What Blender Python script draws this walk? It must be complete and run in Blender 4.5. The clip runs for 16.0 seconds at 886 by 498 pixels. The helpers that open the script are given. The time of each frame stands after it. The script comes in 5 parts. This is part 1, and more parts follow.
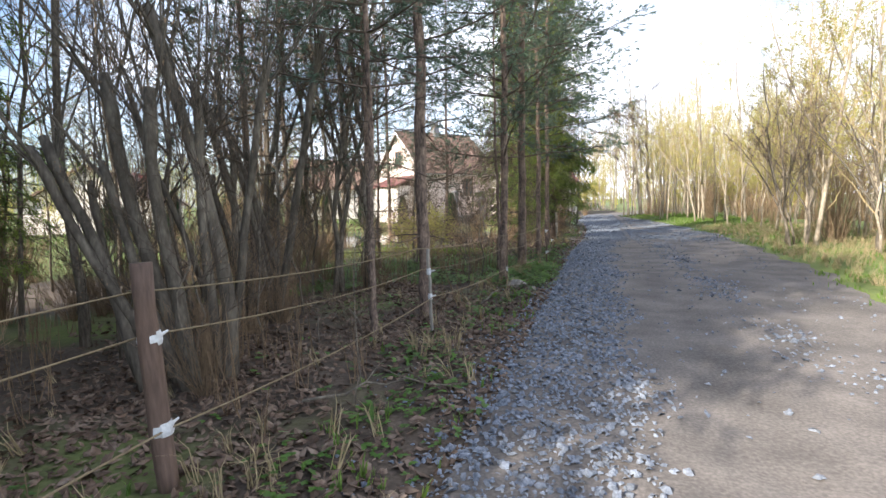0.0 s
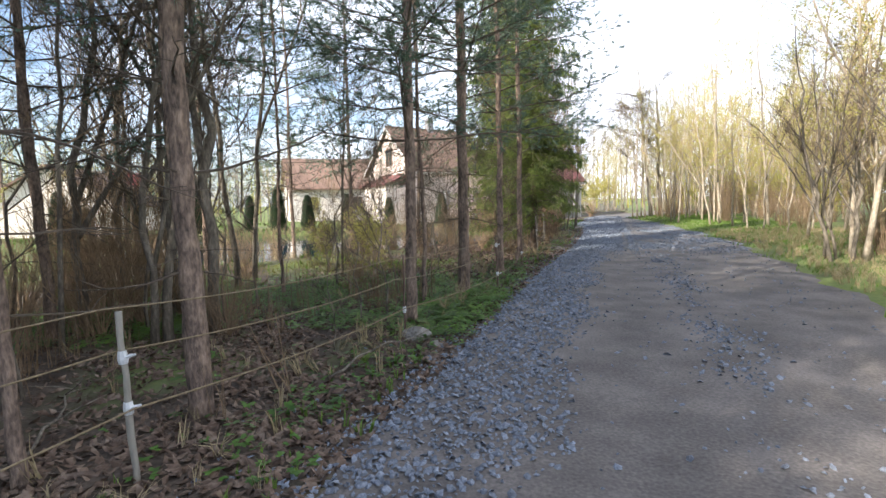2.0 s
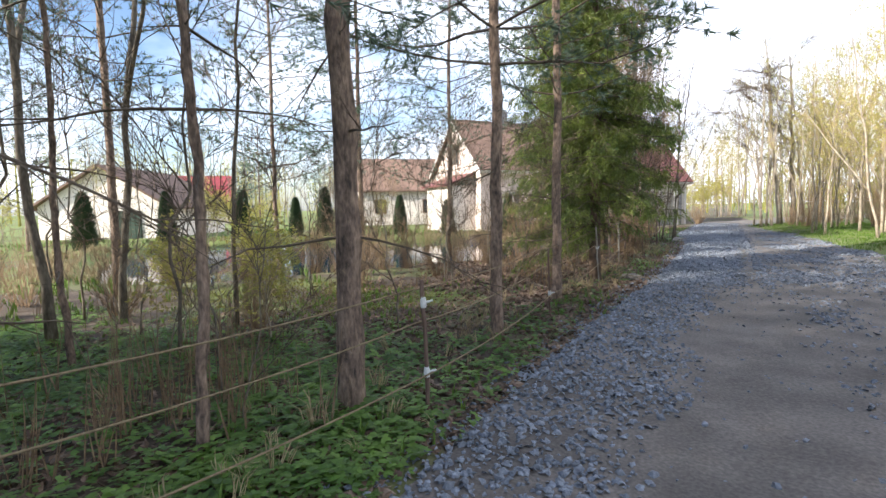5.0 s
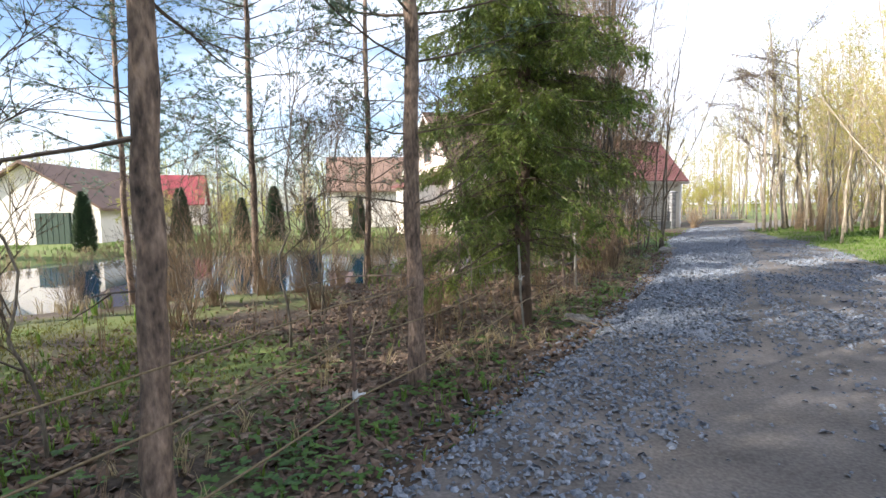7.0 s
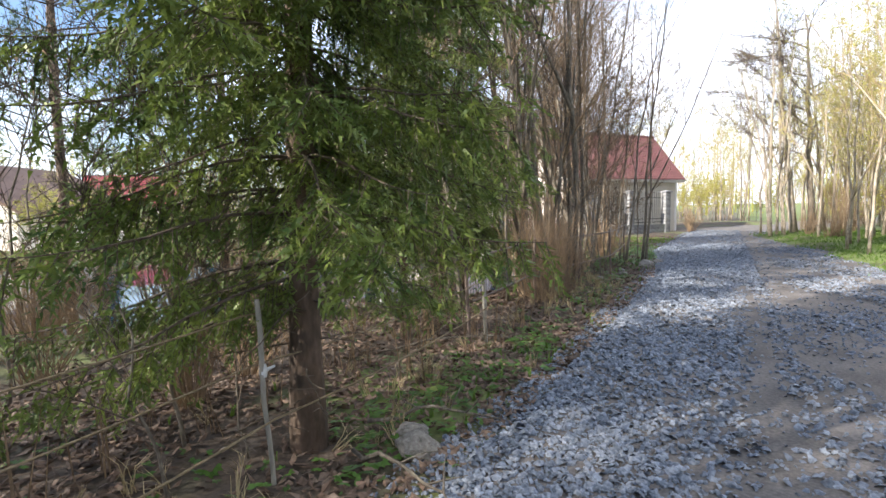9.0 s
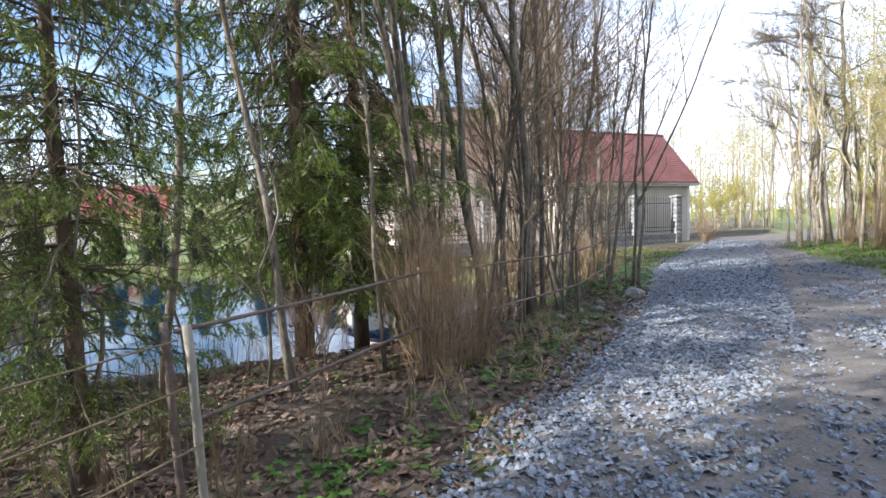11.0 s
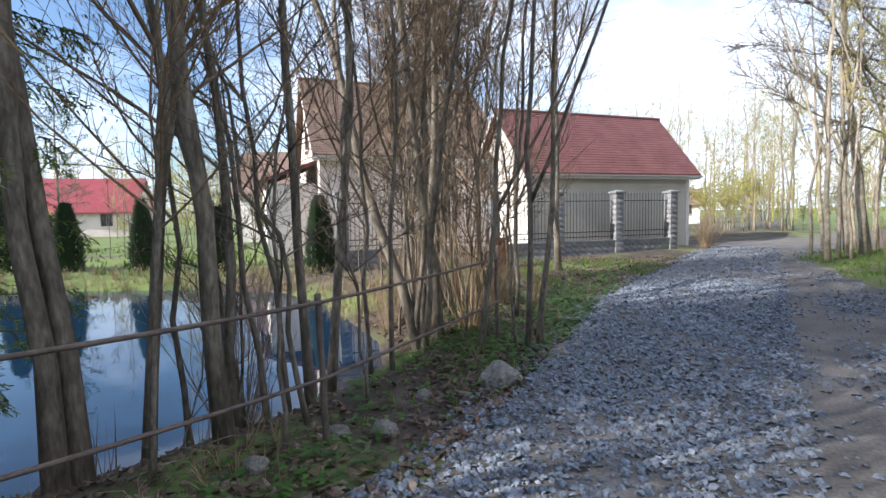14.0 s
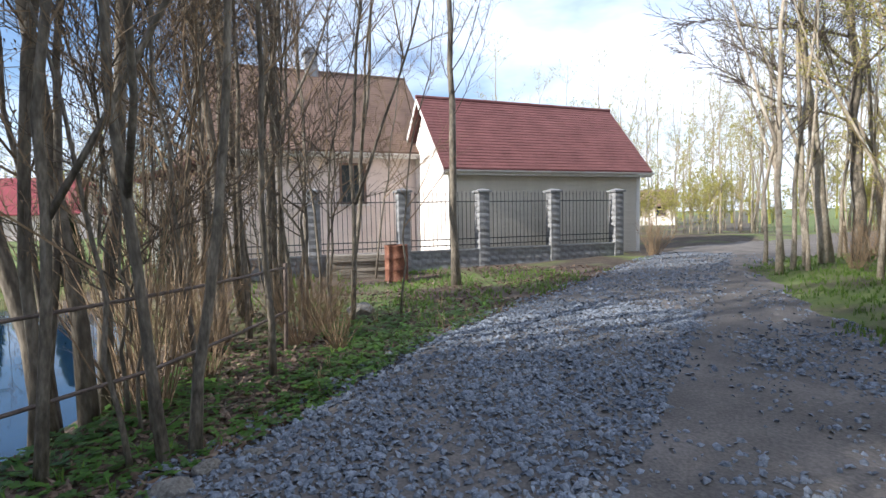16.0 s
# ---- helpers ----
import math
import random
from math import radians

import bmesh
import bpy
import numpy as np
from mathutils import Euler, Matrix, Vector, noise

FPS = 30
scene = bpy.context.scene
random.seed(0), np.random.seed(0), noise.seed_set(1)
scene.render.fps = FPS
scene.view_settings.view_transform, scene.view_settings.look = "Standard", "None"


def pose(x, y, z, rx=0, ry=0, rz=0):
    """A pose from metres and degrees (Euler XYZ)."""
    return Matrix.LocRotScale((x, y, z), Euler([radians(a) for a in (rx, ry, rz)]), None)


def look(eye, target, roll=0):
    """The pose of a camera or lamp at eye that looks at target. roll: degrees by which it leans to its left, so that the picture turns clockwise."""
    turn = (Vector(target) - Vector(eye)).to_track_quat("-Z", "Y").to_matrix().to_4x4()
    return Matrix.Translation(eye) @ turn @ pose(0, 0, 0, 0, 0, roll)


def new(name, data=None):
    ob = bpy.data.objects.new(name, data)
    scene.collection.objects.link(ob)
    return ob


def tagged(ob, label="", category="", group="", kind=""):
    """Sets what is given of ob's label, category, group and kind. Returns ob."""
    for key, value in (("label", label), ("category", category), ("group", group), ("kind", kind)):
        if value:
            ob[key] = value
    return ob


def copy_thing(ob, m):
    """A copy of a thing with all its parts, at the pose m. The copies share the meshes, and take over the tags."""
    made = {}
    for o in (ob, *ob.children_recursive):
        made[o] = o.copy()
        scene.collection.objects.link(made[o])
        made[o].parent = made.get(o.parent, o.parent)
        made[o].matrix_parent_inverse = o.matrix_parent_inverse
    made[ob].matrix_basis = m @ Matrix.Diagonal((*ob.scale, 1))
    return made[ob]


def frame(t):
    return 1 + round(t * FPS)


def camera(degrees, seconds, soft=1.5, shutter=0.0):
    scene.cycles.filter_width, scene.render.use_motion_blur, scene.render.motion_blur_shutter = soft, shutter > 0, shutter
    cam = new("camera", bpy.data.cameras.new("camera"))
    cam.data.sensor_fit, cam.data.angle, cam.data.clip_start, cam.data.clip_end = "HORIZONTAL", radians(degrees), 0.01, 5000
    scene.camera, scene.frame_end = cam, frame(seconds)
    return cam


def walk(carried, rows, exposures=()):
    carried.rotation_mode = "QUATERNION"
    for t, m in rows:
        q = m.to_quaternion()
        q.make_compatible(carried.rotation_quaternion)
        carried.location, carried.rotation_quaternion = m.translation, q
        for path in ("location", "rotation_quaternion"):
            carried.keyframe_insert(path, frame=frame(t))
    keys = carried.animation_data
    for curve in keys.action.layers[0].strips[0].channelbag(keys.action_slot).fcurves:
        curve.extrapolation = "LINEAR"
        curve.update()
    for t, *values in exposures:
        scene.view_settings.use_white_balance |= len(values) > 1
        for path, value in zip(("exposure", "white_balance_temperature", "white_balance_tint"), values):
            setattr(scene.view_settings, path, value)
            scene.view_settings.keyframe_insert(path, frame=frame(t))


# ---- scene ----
cam = camera(82.0, 16.0, soft=1.5)
PATH = [
    (0, (-0.046, -0.022, 1.412), (-0.616, 1.886, 1.229), -1.17),
    (0.5, (0.176, 0.785, 1.417), (-0.392, 2.695, 1.240), -1.17),
    (1, (0.354, 1.602, 1.436), (-0.238, 3.504, 1.259), -1.23),
    (1.5, (0.547, 2.412, 1.454), (-0.060, 4.309, 1.271), -1.27),
    (2, (0.681, 3.298, 1.442), (0.056, 5.189, 1.259), -1.27),
    (2.5, (0.805, 4.153, 1.409), (0.150, 6.035, 1.239), -1.38),
    (3, (0.861, 5.019, 1.402), (0.154, 6.882, 1.230), -1.27),
    (5.5, (0.640, 9.430, 1.360), (-0.343, 11.164, 1.200), -0.97),
    (6, (0.637, 10.400, 1.366), (-0.343, 12.136, 1.204), -0.92),
    (6.5, (0.701, 11.290, 1.381), (-0.271, 13.031, 1.226), -1.02),
    (7, (0.743, 12.200, 1.419), (-0.222, 13.944, 1.259), -0.92),
    (7.5, (0.803, 13.114, 1.419), (-0.156, 14.861, 1.258), -0.88),
    (8, (0.817, 14.056, 1.425), (-0.141, 15.804, 1.258), -0.77),
    (8.5, (0.825, 14.948, 1.424), (-0.135, 16.695, 1.260), -0.82),
    (9, (0.813, 15.911, 1.436), (-0.157, 17.652, 1.280), -1.07),
    (11.5, (0.893, 20.345, 1.440), (-0.141, 22.052, 1.319), -1.48),
    (12, (0.958, 21.201, 1.441), (-0.079, 22.906, 1.316), -1.32),
    (12.5, (0.960, 22.063, 1.415), (-0.088, 23.761, 1.283), -1.07),
    (13, (0.976, 22.949, 1.431), (-0.079, 24.642, 1.293), -1.02),
    (13.5, (1.040, 23.758, 1.435), (-0.030, 25.443, 1.305), -1.23),
    (14, (1.125, 24.628, 1.452), (0.048, 26.308, 1.317), -1.12),
    (14.5, (1.230, 25.532, 1.432), (0.147, 27.208, 1.301), -1.17),
    (15, (1.434, 26.489, 1.398), (0.373, 28.179, 1.267), -1.17),
    (15.5, (1.672, 27.280, 1.418), (0.630, 28.982, 1.288), -1.12),
    (16, (1.929, 28.059, 1.432), (0.889, 29.762, 1.301), -1.17),
]
walk(cam, [(t, look(e, g, r)) for t, e, g, r in PATH], [(0, 1.42, 5900, 11), (5.5, 1.36, 5850, 11), (9, 1.52, 5800, 11), (12, 1.3, 5450, 10), (16, 0.9, 5500, 10)])

# ---- world, sun, exposure ----
SUN = Vector((-0.56, -0.83, 0.56)).normalized()     # towards the sun: behind and to the left of the walk
world = bpy.data.worlds.new("sky")
scene.world = world
world.use_nodes = True
wn, wl = world.node_tree.nodes, world.node_tree.links
wn.clear()
sky = wn.new("ShaderNodeTexSky")
sky.sky_type, sky.sun_disc = "NISHITA", False
sky.sun_elevation = math.asin(SUN.z)
sky.sun_rotation = math.atan2(SUN.x, SUN.y)
sky.air_density, sky.dust_density = 1.0, 1.2
coord = wn.new("ShaderNodeTexCoord")
cloud = wn.new("ShaderNodeTexNoise")
cloud.inputs["Scale"].default_value, cloud.inputs["Detail"].default_value = 2.2, 6
flat = wn.new("ShaderNodeMapping")
flat.inputs["Scale"].default_value = (1, 1, 2.6)
flat.inputs["Location"].default_value = (0.9, 0.35, 0.2)
veil = wn.new("ShaderNodeValToRGB")
veil.color_ramp.elements[0].position, veil.color_ramp.elements[1].position = 0.34, 0.60
cover = wn.new("ShaderNodeMixRGB")
cover.inputs[2].default_value = (9.0, 9.1, 9.4, 1)
back = wn.new("ShaderNodeBackground")
back.inputs["Strength"].default_value = 0.094
wout = wn.new("ShaderNodeOutputWorld")
wl.new(coord.outputs["Generated"], flat.inputs["Vector"])
wl.new(flat.outputs["Vector"], cloud.inputs["Vector"])
bank = wn.new("ShaderNodeVectorMath")
bank.operation = "DOT_PRODUCT"
bank.inputs[1].default_value = (0.20, 0.11, -0.10)
thick = wn.new("ShaderNodeMath")
thick.operation = "ADD"
wl.new(coord.outputs["Generated"], bank.inputs[0])
wl.new(cloud.outputs["Fac"], thick.inputs[0])
wl.new(bank.outputs["Value"], thick.inputs[1])
wl.new(thick.outputs[0], veil.inputs["Fac"])
wl.new(veil.outputs["Color"], cover.inputs[0])
wl.new(sky.outputs["Color"], cover.inputs[1])
wl.new(cover.outputs["Color"], back.inputs["Color"])
wl.new(back.outputs["Background"], wout.inputs["Surface"])

sun_data = bpy.data.lights.new("sun", "SUN")
sun_data.energy, sun_data.angle, sun_data.color = 5.0, radians(0.53), (1.0, 0.86, 0.66)
sun = new("sun", sun_data)
sun.rotation_euler = SUN.to_track_quat("Z", "Y").to_euler()

# ---- materials ----


def material(name, colors, scale=6.0, fine=40.0, rough=0.85, bump=0.3, stretch=(1, 1, 1), metal=0.0, vary=0.0, glow=0.0, space="Object", dist=0.02):
    """A surface: colours blended by coarse and fine noise, fine relief, and a shift of value from piece to piece."""
    m = bpy.data.materials.new(name)
    m.use_nodes = True
    n, l = m.node_tree.nodes, m.node_tree.links
    p = n["Principled BSDF"]
    p.inputs["Roughness"].default_value, p.inputs["Metallic"].default_value = rough, metal
    tc, mp = n.new("ShaderNodeTexCoord"), n.new("ShaderNodeMapping")
    mp.inputs["Scale"].default_value = stretch
    l.new(tc.outputs[space], mp.inputs["Vector"])
    a, b = n.new("ShaderNodeTexNoise"), n.new("ShaderNodeTexNoise")
    a.inputs["Scale"].default_value, a.inputs["Detail"].default_value = scale, 5
    b.inputs["Scale"].default_value, b.inputs["Detail"].default_value = fine, 4
    for x in (a, b):
        l.new(mp.outputs["Vector"], x.inputs["Vector"])
    mix = n.new("ShaderNodeMath")
    mix.operation = "MULTIPLY_ADD"
    mix.inputs[1].default_value = 0.55
    half = n.new("ShaderNodeMath")
    half.operation = "MULTIPLY"
    half.inputs[1].default_value = 0.45
    l.new(b.outputs["Fac"], half.inputs[0])
    l.new(a.outputs["Fac"], mix.inputs[0])
    l.new(half.outputs[0], mix.inputs[2])
    ramp = n.new("ShaderNodeValToRGB")
    ramp.color_ramp.elements[0].position, ramp.color_ramp.elements[1].position = 0.34, 0.66
    ramp.color_ramp.elements[0].color = (*colors[0], 1)
    ramp.color_ramp.elements[1].color = (*colors[-1], 1)
    for k, c in enumerate(colors[1:-1]):
        ramp.color_ramp.elements.new(0.34 + 0.32 * (k + 1) / (len(colors) - 1)).color = (*c, 1)
    l.new(mix.outputs[0], ramp.inputs["Fac"])
    out = ramp.outputs["Color"]
    if vary:
        geo, info, add = n.new("ShaderNodeNewGeometry"), n.new("ShaderNodeObjectInfo"), n.new("ShaderNodeMath")
        add.operation = "ADD"
        l.new(geo.outputs["Random Per Island"], add.inputs[0])
        l.new(info.outputs["Random"], add.inputs[1])
        rng = n.new("ShaderNodeMapRange")
        rng.inputs["From Max"].default_value = 2.0
        rng.inputs["To Min"].default_value, rng.inputs["To Max"].default_value = 1 - vary, 1 + vary
        l.new(add.outputs[0], rng.inputs["Value"])
        hsv = n.new("ShaderNodeHueSaturation")
        l.new(rng.outputs["Result"], hsv.inputs["Value"])
        l.new(out, hsv.inputs["Color"])
        out = hsv.outputs["Color"]
    l.new(out, p.inputs["Base Color"])
    if bump:
        bp = n.new("ShaderNodeBump")
        bp.inputs["Strength"].default_value, bp.inputs["Distance"].default_value = bump, dist
        l.new(mix.outputs[0], bp.inputs["Height"])
        l.new(bp.outputs["Normal"], p.inputs["Normal"])
    if glow:
        tr, ms = n.new("ShaderNodeBsdfTranslucent"), n.new("ShaderNodeMixShader")
        l.new(out, tr.inputs["Color"])
        ms.inputs["Fac"].default_value = glow
        l.new(p.outputs["BSDF"], ms.inputs[1])
        l.new(tr.outputs["BSDF"], ms.inputs[2])
        l.new(ms.outputs["Shader"], n["Material Output"].inputs["Surface"])
    return m


M = dict(
    pine_bark=material("pine_bark", [(0.035, 0.028, 0.025), (0.165, 0.12, 0.095), (0.33, 0.245, 0.19)], 11, 48, 0.97, 1.0, (1, 1, 0.4), dist=0.035),
    alder_bark=material("alder_bark", [(0.05, 0.042, 0.034), (0.135, 0.115, 0.09), (0.27, 0.235, 0.19)], 8, 40, 0.92, 0.9, (1, 1, 0.3)),
    willow_bark=material("willow_bark", [(0.045, 0.038, 0.03), (0.105, 0.09, 0.07), (0.19, 0.165, 0.13)], 7, 34, 0.95, 0.9, (1, 1, 0.3)),
    pale_bark=material("pale_bark", [(0.15, 0.12, 0.09), (0.31, 0.265, 0.205), (0.46, 0.41, 0.34)], 4, 24, 0.85, 0.5, (1, 1, 0.5)),
    spruce_bark=material("spruce_bark", [(0.04, 0.03, 0.024), (0.10, 0.07, 0.05), (0.17, 0.12, 0.09)], 5, 26, 0.95, 0.9, (1, 1, 0.4)),
    twig=material("twig", [(0.05, 0.04, 0.03), (0.13, 0.10, 0.075)], 8, 40, 0.9, 0.0),
    pale_twig=material("pale_twig", [(0.25, 0.19, 0.10), (0.42, 0.33, 0.18)], 8, 40, 0.9, 0.0),
    brown_twig=material("brown_twig", [(0.13, 0.09, 0.055), (0.31, 0.22, 0.135)], 8, 40, 0.9, 0.0, vary=0.4),
    pine_needle=material("pine_needle", [(0.06, 0.10, 0.07), (0.13, 0.19, 0.12)], 3, 9, 0.5, 0.0, vary=0.35, glow=0.2),
    spruce_needle=material("spruce_needle", [(0.046, 0.097, 0.024), (0.265, 0.325, 0.066)], 2, 9, 0.5, 0.0, vary=0.35, glow=0.3),
    spring_leaf=material("spring_leaf", [(0.28, 0.29, 0.055), (0.52, 0.48, 0.14)], 3, 9, 0.6, 0.0, vary=0.3, glow=0.45),
    herb_leaf=material("herb_leaf", [(0.034, 0.085, 0.014), (0.11, 0.205, 0.034)], 2, 9, 0.5, 0.0, vary=0.4, glow=0.3),
    carpet_leaf=material("carpet_leaf", [(0.055, 0.12, 0.02), (0.16, 0.265, 0.05)], 2, 9, 0.5, 0.0, vary=0.4, glow=0.3),
    dead_leaf=material("dead_leaf", [(0.05, 0.03, 0.02), (0.125, 0.082, 0.056), (0.24, 0.185, 0.145)], 6, 20, 0.8, 0.0, vary=0.5),
    dry_grass=material("dry_grass", [(0.24, 0.19, 0.10), (0.42, 0.35, 0.21)], 6, 20, 0.8, 0.0, vary=0.3, glow=0.2),
    green_grass=material("green_grass", [(0.06, 0.13, 0.015), (0.16, 0.24, 0.04)], 3, 12, 0.6, 0.0, vary=0.35, glow=0.3),
    moss_grass=material("moss_grass", [(0.10, 0.115, 0.02), (0.24, 0.235, 0.055)], 3, 12, 0.7, 0.0, vary=0.35, glow=0.3),
    gravel=material("gravel", [(0.095, 0.11, 0.143), (0.28, 0.315, 0.378)], 16, 60, 0.85, 0.4, vary=0.42),
    boulder=material("boulder", [(0.09, 0.083, 0.075), (0.20, 0.185, 0.165), (0.31, 0.295, 0.275)], 5, 40, 0.9, 0.7),
    rope=material("rope", [(0.12, 0.09, 0.055), (0.24, 0.19, 0.115)], 30, 90, 0.9, 0.3),
    stake=material("stake", [(0.07, 0.046, 0.036), (0.17, 0.115, 0.088)], 6, 40, 0.85, 0.6, (1, 1, 0.2)),
    grey_stake=material("grey_stake", [(0.16, 0.15, 0.13), (0.33, 0.31, 0.27)], 6, 40, 0.85, 0.6, (1, 1, 0.2)),
    tape=material("tape", [(0.42, 0.44, 0.46), (0.62, 0.64, 0.66)], 20, 60, 0.5, 0.2),
    rust=material("rust", [(0.05, 0.02, 0.014), (0.16, 0.06, 0.035), (0.26, 0.13, 0.08)], 5, 30, 0.8, 0.5),
    rusty_steel=material("rusty_steel", [(0.06, 0.045, 0.04), (0.16, 0.12, 0.10)], 8, 40, 0.7, 0.4),
    iron=material("iron", [(0.025, 0.026, 0.03), (0.06, 0.06, 0.065)], 10, 60, 0.5, 0.1),
    wall_plaster=material("wall_plaster", [(0.66, 0.60, 0.56), (0.80, 0.75, 0.70)], 1.5, 30, 0.9, 0.15),
    pink_plaster=material("pink_plaster", [(0.60, 0.50, 0.46), (0.72, 0.62, 0.57)], 1.5, 30, 0.9, 0.15),
    siding=material("siding", [(0.48, 0.445, 0.385), (0.60, 0.56, 0.49)], 2, 30, 0.7, 0.1, vary=0.06),
    white_trim=material("white_trim", [(0.62, 0.60, 0.58), (0.76, 0.75, 0.73)], 4, 40, 0.5, 0.05),
    red_shingle=material("red_shingle", [(0.115, 0.042, 0.042), (0.185, 0.075, 0.072)], 1.2, 22, 0.9, 0.4, vary=0.16),
    brown_shingle=material("brown_shingle", [(0.13, 0.085, 0.065), (0.20, 0.13, 0.10)], 1.2, 22, 0.9, 0.4, vary=0.16),
    red_metal=material("red_metal", [(0.20, 0.035, 0.045), (0.30, 0.06, 0.07)], 1.5, 25, 0.5, 0.1),
    split_stone=material("split_stone", [(0.13, 0.132, 0.14), (0.27, 0.272, 0.28)], 6, 40, 0.95, 0.6, vary=0.2),
    grey_wood=material("grey_wood", [(0.14, 0.12, 0.10), (0.30, 0.27, 0.23)], 6, 40, 0.9, 0.4, (0.3, 1, 1), vary=0.2),
    dark_green=material("dark_green", [(0.012, 0.03, 0.02), (0.03, 0.06, 0.04)], 5, 30, 0.6, 0.1),
    thuja=material("thuja", [(0.015, 0.035, 0.015), (0.045, 0.075, 0.03)], 4, 14, 0.7, 0.0, vary=0.35),
    pane=material("pane", [(0.02, 0.025, 0.03), (0.04, 0.05, 0.055)], 2, 8, 0.06, 0.0),
    frame_brown=material("frame_brown", [(0.12, 0.07, 0.045), (0.2, 0.12, 0.08)], 5, 40, 0.6, 0.1),
)

# ---- small builders ----


class Soup:
    """Gathers vertices and faces of one mesh."""

    def __init__(self):
        self.v, self.f = [], []

    def tube(self, pts, radii, sides=5):
        base = len(self.v)
        up = Vector((0.3, 0.9, 0.31))
        for i, p in enumerate(pts):
            d = (pts[min(i + 1, len(pts) - 1)] - pts[max(i - 1, 0)])
            d = d.normalized() if d.length > 1e-6 else Vector((0, 0, 1))
            a = d.cross(up)
            a = a.normalized() if a.length > 1e-4 else Vector((1, 0, 0))
            b = d.cross(a)
            r = radii[i]
            for k in range(sides):
                w = 2 * math.pi * k / sides
                self.v.append(p + a * (r * math.cos(w)) + b * (r * math.sin(w)))
        for i in range(len(pts) - 1):
            for k in range(sides):
                q = (k + 1) % sides
                self.f.append((base + i * sides + k, base + i * sides + q, base + (i + 1) * sides + q, base + (i + 1) * sides + k))
        if sides == 3:
            return
        self.f.append(tuple(base + k for k in reversed(range(sides))))
        self.f.append(tuple(base + (len(pts) - 1) * sides + k for k in range(sides)))

    def tri(self, a, b, c):
        n = len(self.v)
        self.v += [a, b, c]
        self.f.append((n, n + 1, n + 2))

    def quad(self, a, b, c, d):
        n = len(self.v)
        self.v += [a, b, c, d]
        self.f.append((n, n + 1, n + 2, n + 3))

    def box(self, lo, hi, m=None):
        n = len(self.v)
        for x in (lo[0], hi[0]):
            for y in (lo[1], hi[1]):
                for z in (lo[2], hi[2]):
                    v = Vector((x, y, z))
                    self.v.append(m @ v if m else v)
        self.f += [tuple(n + k for k in q) for q in ((0, 1, 3, 2), (4, 6, 7, 5), (0, 4, 5, 1), (2, 3, 7, 6), (0, 2, 6, 4), (1, 5, 7, 3))]

    def mesh(self, name, mat, smooth=False):
        me = bpy.data.meshes.new(name)
        me.from_pydata([tuple(v) for v in self.v], [], self.f)
        me.materials.append(mat)
        if smooth:
            me.polygons.foreach_set("use_smooth", [True] * len(me.polygons))
        return me


def part(name, soup, mat, parent=None, label="", smooth=False):
    ob = new(name, soup.mesh(name, mat, smooth) if isinstance(soup, Soup) else soup)
    if parent:
        ob.parent = parent
    return tagged(ob, label)


def thing(name, m, label, category, group="", kind=""):
    ob = new(name)
    ob.matrix_basis = m
    ob.empty_display_size = 0.2
    return tagged(ob, label, category, group, kind)


def rand_dir(rng, flat=1.0):
    w = rng.uniform(0, 2 * math.pi)
    return Vector((math.cos(w), math.sin(w), rng.uniform(-1, 1) * flat)).normalized()


def stroke(p, d, length, n, rng, wob=0.1, lift=0.0):
    """Points along a limb that starts at p, wanders by wob and bends up (or down) by lift."""
    pts, d = [p.copy()], d.normalized()
    for _ in range(n):
        d = (d + Vector((rng.gauss(0, wob), rng.gauss(0, wob), rng.gauss(0, wob) + lift))).normalized()
        pts.append(pts[-1] + d * (length / n))
    return pts


def taper(r, n, tip=0.2):
    return [r * (1 - (1 - tip) * i / n) for i in range(n + 1)]


def along(pts, t):
    k = min(int(t * (len(pts) - 1)), len(pts) - 2)
    s = t * (len(pts) - 1) - k
    return pts[k].lerp(pts[k + 1], s), (pts[k + 1] - pts[k]).normalized()


# ---- ground, pond, road ----
POND = [(-11, 15.6), (-9.3, 17.2), (-8.2, 19.6), (-6.6, 22.0), (-5.2, 23.3), (-4.3, 24.2), (-3.65, 25.3), (-3.15, 26.3), (-2.95, 27.4), (-2.85, 28.6), (-3.0, 29.5), (-3.9, 30.5), (-5.3, 31.4),
        (-7.2, 32.6), (-9.5, 33.3), (-11.8, 32.7), (-14.6, 31.1), (-19, 29.0), (-22, 26), (-21.5, 21), (-17, 17.4), (-13.5, 15.4)]
pond_xy = np.array(POND, float)
WATER = -0.48


def pond_distance(x, y):
    """Distance to the shore, below zero in the water."""
    a, b = pond_xy, np.roll(pond_xy, -1, axis=0)
    best, inside = np.full(x.shape, 1e9), np.zeros(x.shape, bool)
    for (ax, ay), (bx, by) in zip(a, b):
        ex, ey = bx - ax, by - ay
        t = np.clip(((x - ax) * ex + (y - ay) * ey) / (ex * ex + ey * ey), 0, 1)
        best = np.minimum(best, np.hypot(x - ax - t * ex, y - ay - t * ey))
        cross = (ay > y) != (by > y)
        with np.errstate(divide="ignore", invalid="ignore"):
            at = ax + (y - ay) / (by - ay + 1e-12) * ex
        inside ^= cross & (x < at)
    return np.where(inside, -best, best)


def road_left(y):
    return np.interp(y, [-20, 0, 14, 20, 27, 30, 33, 38, 43, 50, 60, 80], [-0.7, -0.7, -0.6, -0.3, -0.4, -0.7, -1.15, -1.0, -0.8, -0.4, 3.5, 16])


